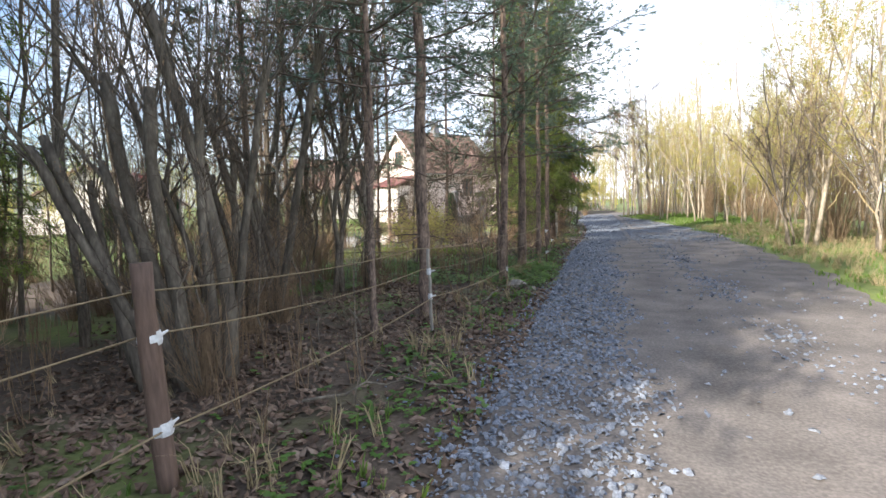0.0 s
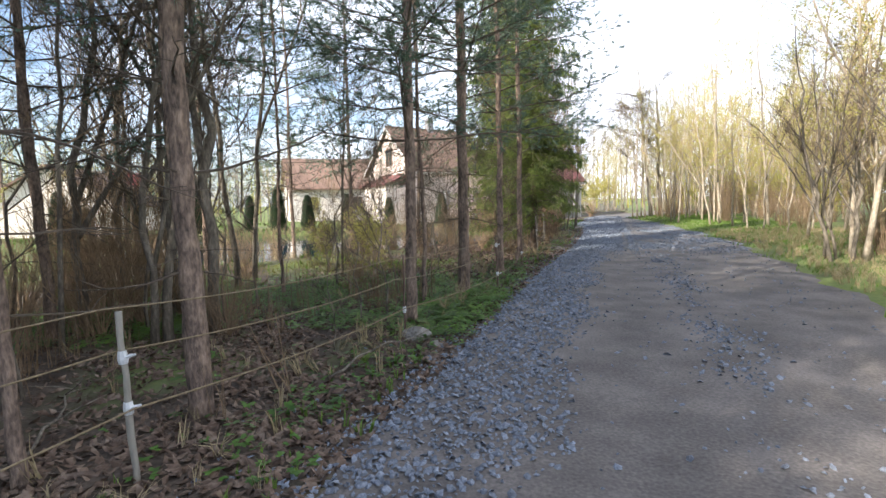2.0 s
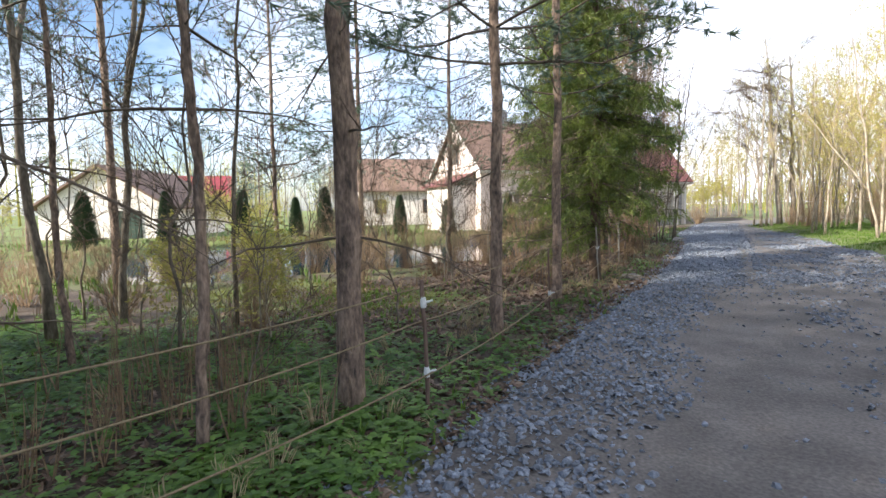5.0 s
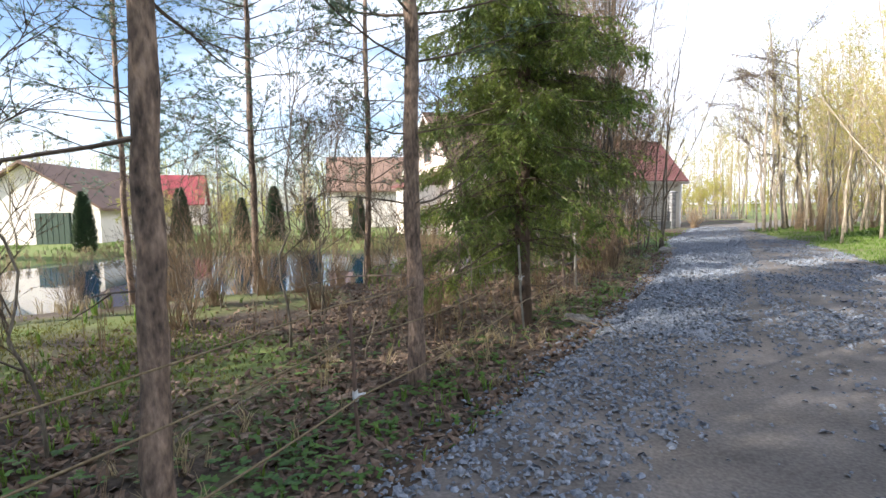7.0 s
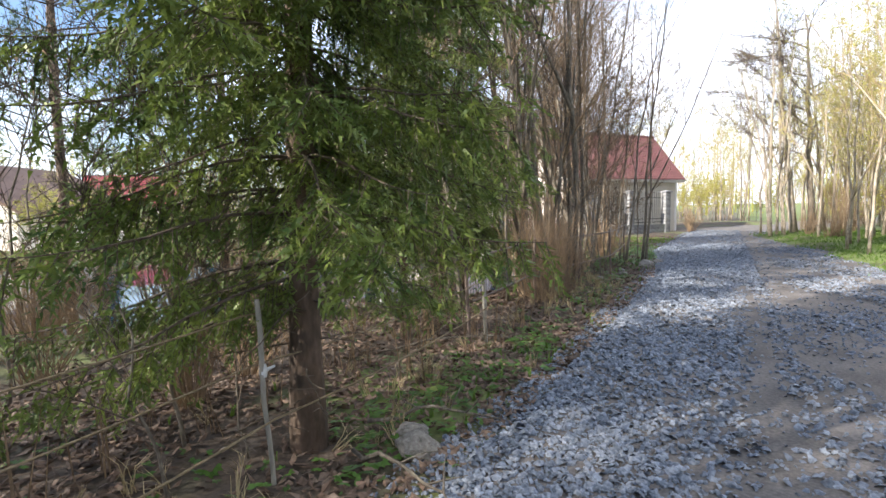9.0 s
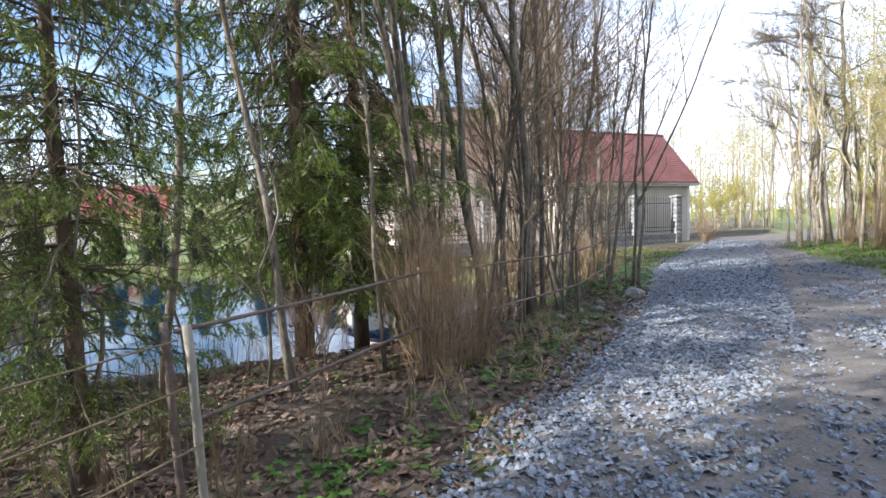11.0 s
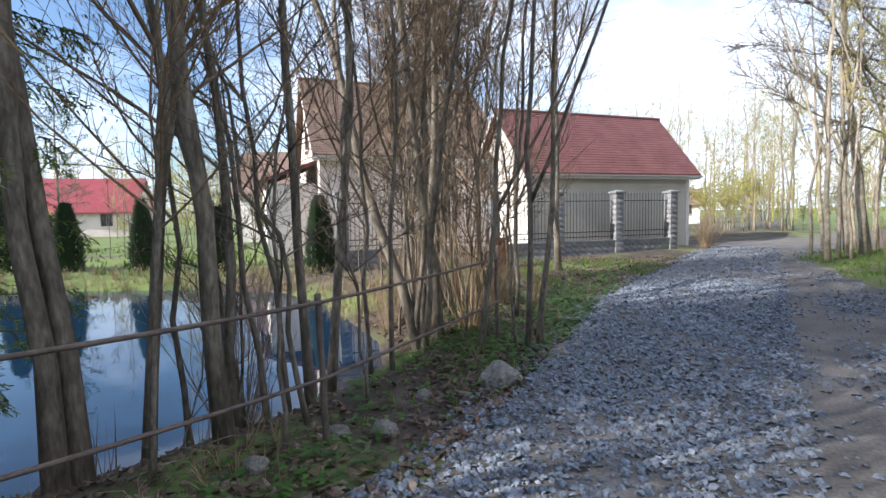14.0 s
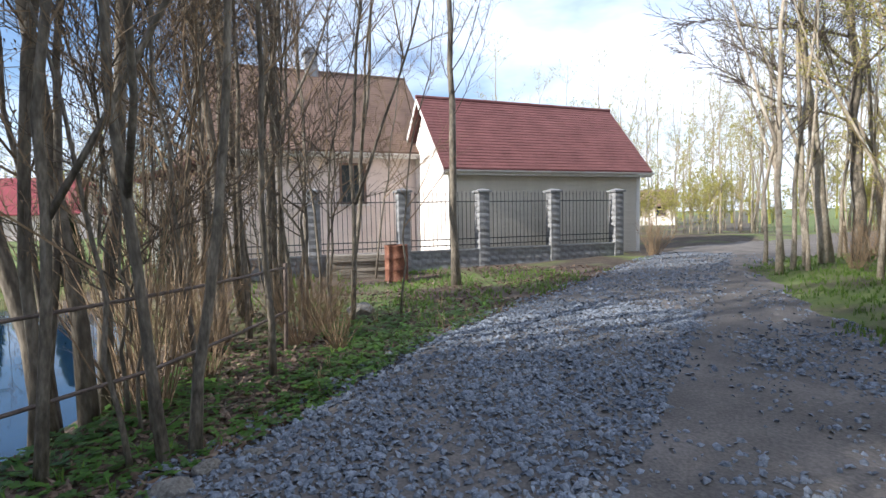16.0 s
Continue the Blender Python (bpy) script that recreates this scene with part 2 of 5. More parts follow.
def road_right(y):
    edge = np.interp(y, [-20, 0, 7, 12, 20, 26, 30, 34, 38, 42, 46, 50, 60, 80], [3.3, 3.3, 3.5, 4.0, 4.3, 4.0, 3.6, 3.3, 2.6, 1.9, 2.8, 5.0, 10, 22])
    return edge + 0.10 * np.sin(y * 1.31) + 0.07 * np.sin(y * 3.7 + 1.0) + 0.03 * np.sin(y * 9.1)


def wave(x, y, k, s):
    return np.sin(x * k + s) * np.cos(y * k * 0.83 + 1.7 * s) + 0.5 * np.sin(x * k * 2.3 + y * k * 1.9 + s)


def height(x, y):
    x, y = np.asarray(x, float), np.asarray(y, float)
    d = pond_distance(x, y)
    left = np.clip((road_left(y) - x) / 5.0, 0, 1)
    z = -0.16 * left + 0.025 * wave(x, y, 1.1, 0.4) * np.clip((road_left(y) - x) * 2, 0, 1) + 0.012 * wave(x, y, 4.3, 2.0)
    right = np.clip((x - road_right(y)) / 1.5, 0, 1)
    z = z + 0.10 * right + 0.03 * right * wave(x, y, 0.9, 1.1)
    shore = np.clip(d / 1.15, 0, 1)
    z = np.where(d < 0, WATER + np.maximum(d * 0.45, -1.2), WATER + (z - WATER) * (shore * shore * (3 - 2 * shore)))
    z = z + 0.3 * np.exp(-(((x + 1.0) / 5.5) ** 2 + ((y - 58.5) / 4.5) ** 2))
    on = np.clip(np.minimum(x - road_left(y), road_right(y) - x) / 0.35, 0, 1)
    return z - 0.10 * on


def ground_z(x, y):
    return float(height(np.array([x]), np.array([y]))[0])


def spread(lo, hi, fine_lo, fine_hi, step, grow=1.18):
    """Grid lines that are close together in the middle and wide apart far out."""
    mid = list(np.arange(fine_lo, fine_hi + step / 2, step))
    s, up = step, []
    x = mid[-1]
    while x < hi:
        s *= grow
        x += s
        up.append(x)
    s, x, down = step, mid[0], []
    while x > lo:
        s *= grow
        x -= s
        down.append(x)
    return np.array(down[::-1] + mid + up)


def sheet(name, xs, ys, zs, mat):
    nx, ny = len(xs), len(ys)
    gx, gy = np.meshgrid(xs, ys, indexing="ij")
    co = np.stack([gx, gy, zs(gx, gy)], -1).reshape(-1, 3)
    i = (np.arange(nx - 1)[:, None] * ny + np.arange(ny - 1)[None, :]).ravel()
    me = bpy.data.meshes.new(name)
    me.from_pydata(co.tolist(), [], np.stack([i, i + ny, i + ny + 1, i + 1], -1).tolist())
    me.polygons.foreach_set("use_smooth", [True] * len(me.polygons))
    me.materials.append(mat)
    return new(name, me)


def ground_material():
    """Leaf litter and soil, with grass where noise and the strips along the road say so."""
    m = material("ground", [(0.03, 0.021, 0.015), (0.07, 0.052, 0.038), (0.13, 0.10, 0.075)], 2.5, 30, 0.95, 0.8)
    n, l = m.node_tree.nodes, m.node_tree.links
    p = n["Principled BSDF"]
    litter = p.inputs["Base Color"].links[0].from_socket
    tc = n.new("ShaderNodeTexCoord")
    big = n.new("ShaderNodeTexNoise")
    big.inputs["Scale"].default_value, big.inputs["Detail"].default_value = 0.35, 6
    l.new(tc.outputs["Object"], big.inputs["Vector"])
    fine = n.new("ShaderNodeTexNoise")
    fine.inputs["Scale"].default_value, fine.inputs["Detail"].default_value = 14, 4
    l.new(tc.outputs["Object"], fine.inputs["Vector"])
    grass = n.new("ShaderNodeValToRGB")
    grass.color_ramp.elements[0].color, grass.color_ramp.elements[1].color = (0.06, 0.105, 0.02, 1), (0.18, 0.21, 0.055, 1)
    l.new(fine.outputs["Fac"], grass.inputs["Fac"])
    xyz = n.new("ShaderNodeSeparateXYZ")
    l.new(tc.outputs["Object"], xyz.inputs[0])
    side = n.new("ShaderNodeMapRange")
    side.inputs["From Min"].default_value, side.inputs["From Max"].default_value = 1.5, 4.0
    l.new(xyz.outputs["X"], side.inputs["Value"])
    far = n.new("ShaderNodeMapRange")
    far.inputs["From Min"].default_value, far.inputs["From Max"].default_value = -9.0, -16.0
    l.new(xyz.outputs["X"], far.inputs["Value"])
    both = n.new("ShaderNodeMath")
    both.operation = "MAXIMUM"
    l.new(side.outputs["Result"], both.inputs[0])
    l.new(far.outputs["Result"], both.inputs[1])
    lawn, west, meadow = n.new("ShaderNodeMapRange"), n.new("ShaderNodeMapRange"), n.new("ShaderNodeMath")
    lawn.inputs["From Min"].default_value, lawn.inputs["From Max"].default_value = 30.5, 33.0
    lawn.inputs["To Max"].default_value = 0.15
    west.inputs["From Min"].default_value, west.inputs["From Max"].default_value = -0.5, -4.0
    l.new(xyz.outputs["Y"], lawn.inputs["Value"])
    l.new(xyz.outputs["X"], west.inputs["Value"])
    meadow.operation = "MULTIPLY"
    l.new(lawn.outputs["Result"], meadow.inputs[0])
    l.new(west.outputs["Result"], meadow.inputs[1])
    most = n.new("ShaderNodeMath")
    most.operation = "MAXIMUM"
    l.new(meadow.outputs[0], most.inputs[0])
    l.new(both.outputs[0], most.inputs[1])
    ring, near, clearing = n.new("ShaderNodeMapping"), n.new("ShaderNodeVectorMath"), n.new("ShaderNodeMapRange")
    ring.inputs["Location"].default_value, ring.inputs["Scale"].default_value = (5.6 / 3.0, -15.0 / 2.0, 0), (1 / 3.0, 1 / 2.0, 0)
    l.new(tc.outputs["Object"], ring.inputs["Vector"])
    near.operation = "LENGTH"
    l.new(ring.outputs["Vector"], near.inputs[0])
    clearing.inputs["From Min"].default_value, clearing.inputs["From Max"].default_value = 1.25, 0.4
    clearing.inputs["To Max"].default_value = 0.55
    l.new(near.outputs["Value"], clearing.inputs["Value"])
    both = n.new("ShaderNodeMath")
    both.operation = "MAXIMUM"
    l.new(most.outputs[0], both.inputs[0])
    l.new(clearing.outputs["Result"], both.inputs[1])
    add = n.new("ShaderNodeMath")
    add.operation = "MULTIPLY_ADD"
    add.inputs[1].default_value = 0.22
    l.new(both.outputs[0], add.inputs[0])
    l.new(big.outputs["Fac"], add.inputs[2])
    cut = n.new("ShaderNodeMapRange")
    cut.inputs["From Min"].default_value, cut.inputs["From Max"].default_value = 0.52, 0.66
    l.new(add.outputs[0], cut.inputs["Value"])
    mix = n.new("ShaderNodeMixRGB")
    l.new(cut.outputs["Result"], mix.inputs[0])
    l.new(litter, mix.inputs[1])
    l.new(grass.outputs["Color"], mix.inputs[2])
    l.new(mix.outputs["Color"], p.inputs["Base Color"])
    return m


tagged(sheet("ground", spread(-900, 900, -7, 6, 0.14), spread(-900, 1500, -2, 40, 0.16), height, ground_material()), "leaf-littered soil with patches of spring grass", "ground", kind="structure")


def road_z(x, y):
    edge = np.clip(np.minimum(x - road_left(y), road_right(y) - x) / 0.30, -1, 1)
    rut = np.exp(-((x - 0.9) / 0.35) ** 2) + np.exp(-((x - 2.5) / 0.4) ** 2)
    return 0.012 + 0.05 * np.minimum(edge, 0.35) - 0.03 * np.clip(-edge, 0, 1) - 0.022 * rut + 0.006 * wave(x, y, 5.0, 0.7) + 0.004 * wave(x, y, 13.0, 3.0)


road_mat = material("road_dirt", [(0.068, 0.061, 0.058), (0.125, 0.112, 0.105), (0.20, 0.178, 0.166)], 1.6, 45, 0.95, 0.7, dist=0.012)


def road_sheet():
    ys = np.concatenate([np.arange(-14, 46, 0.13), np.arange(46, 84, 0.5)])
    us = np.linspace(-0.06, 1.06, 48)
    lo, hi = road_left(ys), road_right(ys)
    gx = lo[None, :] + us[:, None] * (hi - lo)[None, :] + 0.05 * np.sin(ys * 1.7)[None, :] * (np.abs(us - 0.5) > 0.45)[:, None]
    gy = np.repeat(ys[None, :], len(us), 0)
    co = np.stack([gx, gy, road_z(gx, gy)], -1).reshape(-1, 3)
    ny = len(ys)
    i = (np.arange(len(us) - 1)[:, None] * ny + np.arange(ny - 1)[None, :]).ravel()
    me = bpy.data.meshes.new("road")
    me.from_pydata(co.tolist(), [], np.stack([i, i + ny, i + ny + 1, i + 1], -1).tolist())
    me.polygons.foreach_set("use_smooth", [True] * len(me.polygons))
    me.materials.append(road_mat)
    return new("road", me)


tagged(road_sheet(), "unpaved grey-brown dirt road with gravel and ruts", "road", kind="structure")

water_mat = bpy.data.materials.new("water")
water_mat.use_nodes = True
wp = water_mat.node_tree.nodes["Principled BSDF"]
wp.inputs["Base Color"].default_value = (0.010, 0.028, 0.062, 1)
wp.inputs["Roughness"].default_value, wp.inputs["IOR"].default_value = 0.015, 1.5
wp.inputs["Specular IOR Level"].default_value = 0.9
wt, wz, wb = (water_mat.node_tree.nodes.new(k) for k in ("ShaderNodeTexCoord", "ShaderNodeTexNoise", "ShaderNodeBump"))
wz.inputs["Scale"].default_value = 3.0
wb.inputs["Strength"].default_value, wb.inputs["Distance"].default_value = 0.05, 0.02
water_mat.node_tree.links.new(wt.outputs["Object"], wz.inputs["Vector"])
water_mat.node_tree.links.new(wz.outputs["Fac"], wb.inputs["Height"])
water_mat.node_tree.links.new(wb.outputs["Normal"], wp.inputs["Normal"])
pond_soup = Soup()
centre = Vector((-11.5, 25, WATER))
ring = [Vector((x, y, WATER)) + (Vector((x, y, WATER)) - centre).normalized() * 0.25 for x, y in POND]
pond_soup.v = ring
pond_soup.f = [tuple(range(len(ring)))]
tagged(part("water", pond_soup, water_mat), "still dark pond water reflecting the sky", "pond", kind="structure")

# ---- buildings and walled fence ----
YARD = pose(-1.30, 48.28, 0, 0, 0, 53.7)       # x along the garage eaves, y away from the road


def shingles(name, corner, along_u, along_s, nu, ns, mat, parent):
    """Rows of shingle strips on a roof slope, each row lapping the one below."""
    s = Soup()
    du, ds = along_u / nu, along_s / ns
    up = along_u.cross(along_s).normalized()
    rng = random.Random(nu)
    for j in range(ns):
        for i in range(nu):
            a = corner + du * i + ds * j + up * (0.022 + rng.uniform(0, 0.004))
            b = a + du * 0.985
            top = ds * 1.05 - up * 0.016
            s.quad(a, b, b + top, a + top)
            s.quad(a - up * 0.014, b - up * 0.014, b, a)
    return part(name, s, mat, parent)


def gable_house(name, label, u0, u1, v0, v1, z0, eave, ridge, wall_mat, roof_mat, over=0.35, siding_front=False):
    t = thing(name, YARD, label, "house")
    w = Soup()
    vm = (v0 + v1) / 2
    f0, f1 = v0 + over, v1 - over
    wall_top = eave + 0.02
    w.box((u0 + 0.3, f0, z0), (u1 - 0.3, f0 + 0.2, wall_top))
    w.box((u0 + 0.3, f1 - 0.2, z0), (u1 - 0.3, f1, wall_top))
    for u in (u0 + 0.3, u1 - 0.5):
        k = len(w.v)
        apex = ridge - 0.16
        for x in (u, u + 0.2):
            w.v += [Vector((x, f0 + 0.2, z0)), Vector((x, f1 - 0.2, z0)), Vector((x, f1 - 0.2, wall_top)), Vector((x, vm, apex)), Vector((x, f0 + 0.2, wall_top))]
        w.f += [(k, k + 1, k + 2, k + 3, k + 4), (k + 9, k + 8, k + 7, k + 6, k + 5)] + [(k + a, k + 5 + a, k + 5 + (a + 1) % 5, k + (a + 1) % 5) for a in range(5)]
    part("wall", w, wall_mat, t)
    roof = Soup()
    th = 0.12
    for a, b in ((v0, vm), (v1, vm)):
        k = len(roof.v)
        for x in (u0, u1):
            roof.v += [Vector((x, a, eave - th)), Vector((x, b, ridge - th)), Vector((x, b, ridge)), Vector((x, a, eave))]
        roof.f += [(k, k + 1, k + 2, k + 3), (k + 7, k + 6, k + 5, k + 4)] + [(k + c, k + 4 + c, k + 4 + (c + 1) % 4, k + (c + 1) % 4) for c in range(4)]
    rf = part("roof", roof, roof_mat, t)
    length = math.hypot(vm - v0, ridge - eave)
    shingles("shingles", Vector((u0, v0, eave)), Vector((u1 - u0, 0, 0)), Vector((0, vm - v0, ridge - eave)), int((u1 - u0) / 0.33), int(length / 0.145), roof_mat, rf)
    cap = Soup()
    cap.tube([Vector((u0 - 0.02, vm, ridge + 0.02)), Vector((u1 + 0.02, vm, ridge + 0.02))], [0.07, 0.07], 8)
    part("ridge_cap", cap, roof_mat, rf)
    gutter = Soup()
    for c in range(8):
        a0, a1 = math.pi * (1 + c / 8), math.pi * (1 + (c + 1) / 8)
        p = [Vector((0, v0 - 0.05 + 0.065 * math.cos(q), eave - 0.06 + 0.065 * math.sin(q))) for q in (a0, a1)]
        gutter.quad(Vector((u0, *p[0].yz)), Vector((u1, *p[0].yz)), Vector((u1, *p[1].yz)), Vector((u0, *p[1].yz)))
    gutter.box((u0, v0 + 0.02, eave - 0.20), (u1, v0 + 0.05, eave - 0.125))
    part("gutter", gutter, M["white_trim"], t, "white gutter and eaves board")
    soffit = Soup()
    soffit.box((u0 + 0.05, v0 + 0.05, eave - 0.20), (u1 - 0.05, f0 - 0.002, eave - 0.17))
    part("soffit", soffit, M["white_trim"], t)
    for u in (u0, u1 - 0.03):
        verge = Soup()
        for a in (v0, v1):
            k = len(verge.v)
            for x in (u - 0.012, u + 0.018):
                verge.v += [Vector((x, a, eave - 0.20)), Vector((x, vm, ridge - 0.20)), Vector((x, vm, ridge - 0.02)), Vector((x, a, eave - 0.02))]
            verge.f += [(k, k + 1, k + 2, k + 3), (k + 7, k + 6, k + 5, k + 4)] + [(k + c, k + 4 + c, k + 4 + (c + 1) % 4, k + (c + 1) % 4) for c in range(4)]
        part("verge_board", verge, M["white_trim"], t)
    return t, f0


garage, front = gable_house("garage", "pale garage with a steep red shingle roof behind the fence", -8.34, 0.0, 0.0, 4.7, -0.3, 2.90, 5.53, M["wall_plaster"], M["red_shingle"])
board = Soup()
board.box((0, -0.03, 0.012), (7.42, 0.0, 0.150))
board.box((0, -0.016, 0.0), (7.42, 0.0, 0.014))
board_mesh = board.mesh("siding_board", M["siding"])
for k in range(20):
    b = new("siding_board", board_mesh)
    b.parent = garage
    b.location = (-7.88, front - 0.003, -0.2 + 0.152 * k)
for u in (-0.46, -8.05):
    corner = Soup()
    corner.box((u, front - 0.045, -0.3), (u + 0.165, front + 0.06, 2.7))
    part("corner_board", corner, M["white_trim"], garage)

house, hfront = gable_house("house", "large pale rendered house with a brown shingle roof", -15.3, -7.2, 3.0, 11.0, -0.3, 3.72, 7.36, M["pink_plaster"], M["brown_shingle"], 0.45)


def window(parent, u, z, w, h, v, turn=0):
    fr = Soup()
    for a in ((-w / 2, 0, 0, 0.08, h), (w / 2 - 0.08, 0, 0, 0.08, h), (-0.04, 0, 0.08, 0.08, h - 0.16), (-w / 2 + 0.08, 0, 0, w - 0.16, 0.08), (-w / 2 + 0.08, 0, h - 0.08, w - 0.16, 0.08)):
        fr.box((a[0], -0.05, a[2]), (a[0] + a[3], 0.0, a[2] + a[4]))
    ob = part("window", fr, M["frame_brown"], parent)
    ob.matrix_basis = pose(u, v, z, 0, 0, turn)
    gl = Soup()
    gl.box((-w / 2 + 0.06, -0.02, 0.06), (w / 2 - 0.06, -0.008, h - 0.06))
    part("pane", gl, M["pane"], ob)
    sill = Soup()
    sill.box((-w / 2 - 0.08, -0.14, -0.06), (w / 2 + 0.08, -0.001, -0.01))
    part("sill", sill, M["white_trim"], ob)


for u, z, w, h in ((-10.4, 1.9, 0.95, 1.45),):
    window(house, u, z, w, h, hfront - 0.001)
for v, z in ((5.4, 1.4), (8.6, 1.4), (7.0, 4.3)):
    window(house, -15.0 - 0.001, z, 1.0, 1.4, v, 270)
chimney = Soup()
chimney.box((-11.45, 6.7, 6.6), (-10.95, 7.2, 8.05))
chimney.box((-11.51, 6.64, 8.05), (-10.89, 7.26, 8.14))
chimney.box((-11.38, 6.77, 8.14), (-11.02, 7.13, 8.30))
part("chimney", chimney, M["split_stone"], house)
# a low wing with a red roof in front of the house end
porch = Soup()
porch.box((-16.9, 4.3, -0.3), (-15.02, 7.7, 2.75))
part("porch", porch, M["wall_plaster"], house)
proof = Soup()
k = len(proof.v)
proof.v += [Vector(c) for c in ((-17.2, 4.0, 2.7), (-15.01, 4.0, 3.5), (-15.01, 8.0, 3.5), (-17.2, 8.0, 2.7), (-17.2, 4.0, 2.82), (-15.01, 4.0, 3.62), (-15.01, 8.0, 3.62), (-17.2, 8.0, 2.82))]
proof.f += [(0, 1, 2, 3), (7, 6, 5, 4), (0, 4, 5, 1), (1, 5, 6, 2), (2, 6, 7, 3), (3, 7, 4, 0)]
part("porch_roof", proof, M["red_shingle"], house)

# walled fence: stone pillars, plinth and iron panels
FENCE = pose(-3.64, 44.06, -0.16, 0, 0, 52.4)
STEP = 2.53
fence = thing("yard_fence", FENCE, "split-stone pillar fence with black iron bars and spear tips", "fence")
rngf = random.Random(9)


def rough_block(lo, hi, bulge, rng):
    """A stone block with a split face on all its sides."""
    bm = bmesh.new()
    bmesh.ops.create_cube(bm, size=1)
    bmesh.ops.subdivide_edges(bm, edges=bm.edges[:], cuts=1, use_grid_fill=True)
    c, s = (Vector(lo) + Vector(hi)) / 2, Vector(hi) - Vector(lo)
    for v in bm.verts:
        inner = sum(abs(a) > 0.49 for a in v.co) == 1
        k = bulge * rng.uniform(0.6, 1.4) if inner else 0
        n = v.co.normalized()
        v.co = Vector((v.co.x * s.x, v.co.y * s.y, v.co.z * s.z)) + n * k
    me = bpy.data.meshes.new("stone_block")
    bm.to_mesh(me)
    bm.free()
    me.materials.append(M["split_stone"])
    return me, c


pillar_blocks = [rough_block((-0.17, -0.17, -0.094), (0.17, 0.17, 0.094), 0.03, rngf)[0] for _ in range(3)]
plinth_blocks = [rough_block((-0.154, -0.11, -0.098), (0.154, 0.11, 0.098), 0.03, rngf)[0] for _ in range(4)]
for i in range(-1, 5):
    x = (i - 3) * STEP
    col = Soup()
    col.box((x - 0.155, -0.155, -0.2), (x + 0.155, 0.155, 2.27))
    pil = part("pillar", col, M["split_stone"], fence)
    for j in range(12):
        b = new("stone_block", pillar_blocks[(i + j) % 3])
        b.parent = pil
        b.location = (x, 0, 0.0 + 0.195 * j)
        b.rotation_euler = (0, 0, math.pi / 2 * ((i * 3 + j) % 4))
    cap = Soup()
    cap.box((x - 0.23, -0.23, 2.27), (x + 0.23, 0.23, 2.33))
    k = len(cap.v)
    cap.v += [Vector((x + a, b, 2.331)) for a, b in ((-0.21, -0.21), (0.21, -0.21), (0.21, 0.21), (-0.21, 0.21))] + [Vector((x, 0, 2.40))]
    cap.f += [(k, k + 1, k + 4), (k + 1, k + 2, k + 4), (k + 2, k + 3, k + 4), (k + 3, k, k + 4)]
    part("cap", cap, M["split_stone"], pil)
    if i == 4:
        continue
    core = Soup()
    core.box((x + 0.16, -0.09, -0.25), (x + STEP - 0.16, 0.09, 0.50))
    pl = part("plinth", core, M["split_stone"], fence)
    for j in range(3):
        for q in range(7):
            b = new("stone_block", plinth_blocks[(q + j * 2 + i) % 4])
            b.parent = pl
            b.location = (x + 0.325 + 0.312 * q + (0.0 if j != 1 else 0.02), 0, 0.02 + 0.2 * j)
            b.rotation_euler = (0, 0, math.pi * ((q + j) % 2))
    top = Soup()
    top.box((x + 0.175, -0.15, 0.515), (x + STEP - 0.175, 0.15, 0.565))
    part("coping", top, M["split_stone"], pl)
    for z in (0.68, 0.86, 1.98):
        rail = Soup()
        rail.box((x + 0.17, -0.012, z), (x + STEP - 0.17, 0.012, z + 0.03))
        part("rail", rail, M["iron"], fence)
    if i == -1:
        bar = Soup()
        bar.tube([Vector((0, 0, 0.6)), Vector((0, 0, 2.2))], [0.010, 0.010], 5)
        bar.tube([Vector((0, 0, 2.2)), Vector((0, 0, 2.23)), Vector((0, 0, 2.33))], [0.008, 0.018, 0.001], 5)
        bar.tube([Vector((0, 0, 2.16)), Vector((0, 0, 2.18)), Vector((0, 0, 2.20))], [0.009, 0.016, 0.009], 5)
        bar_mesh = bar.mesh("bar", M["iron"])
    for q in range(16):
        b = new("bar", bar_mesh)
        b.parent = fence
        b.location = (x + 0.25 + q * (STEP - 0.5) / 15, 0.02, 0)


# far houses over the water
def cottage(name, label, m, w, d, eave, ridge, wall, roof):
    t = thing(name, m, label, "house")
    s = Soup()
    k = 0
    s.v = [Vector((x, y, z)) for x in (-w / 2, w / 2) for y, z in ((-d / 2, -0.5), (d / 2, -0.5), (d / 2, eave), (0, ridge), (-d / 2, eave))]
    s.f = [(4, 3, 2, 1, 0), (5, 6, 7, 8, 9)] + [(a, (a + 1) % 5, 5 + (a + 1) % 5, 5 + a) for a in range(5)]
    part("wall", s, wall, t)
    r = Soup()
    for sg in (-1, 1):
        k = len(r.v)
        y0, z0 = sg * (d / 2 + 0.4), eave - 0.4 * (ridge - eave) / (d / 2)
        for x in (-w / 2 - 0.4, w / 2 + 0.4):
            r.v += [Vector((x, y0, z0)), Vector((x, 0, ridge)), Vector((x, 0, ridge + 0.14)), Vector((x, y0, z0 + 0.14))]
        r.f += [(k, k + 1, k + 2, k + 3), (k + 7, k + 6, k + 5, k + 4)] + [(k + c, k + 4 + c, k + 4 + (c + 1) % 4, k + (c + 1) % 4) for c in range(4)]
    part("roof", r, roof, t)
    for x in (-w * 0.28, w * 0.22):
        window(t, x, 0.9, 1.1, 1.3, -d / 2 - 0.002)
    window(t, -w / 2 - 0.002, 0.9, 1.1, 1.3, 0, 270)
    return t


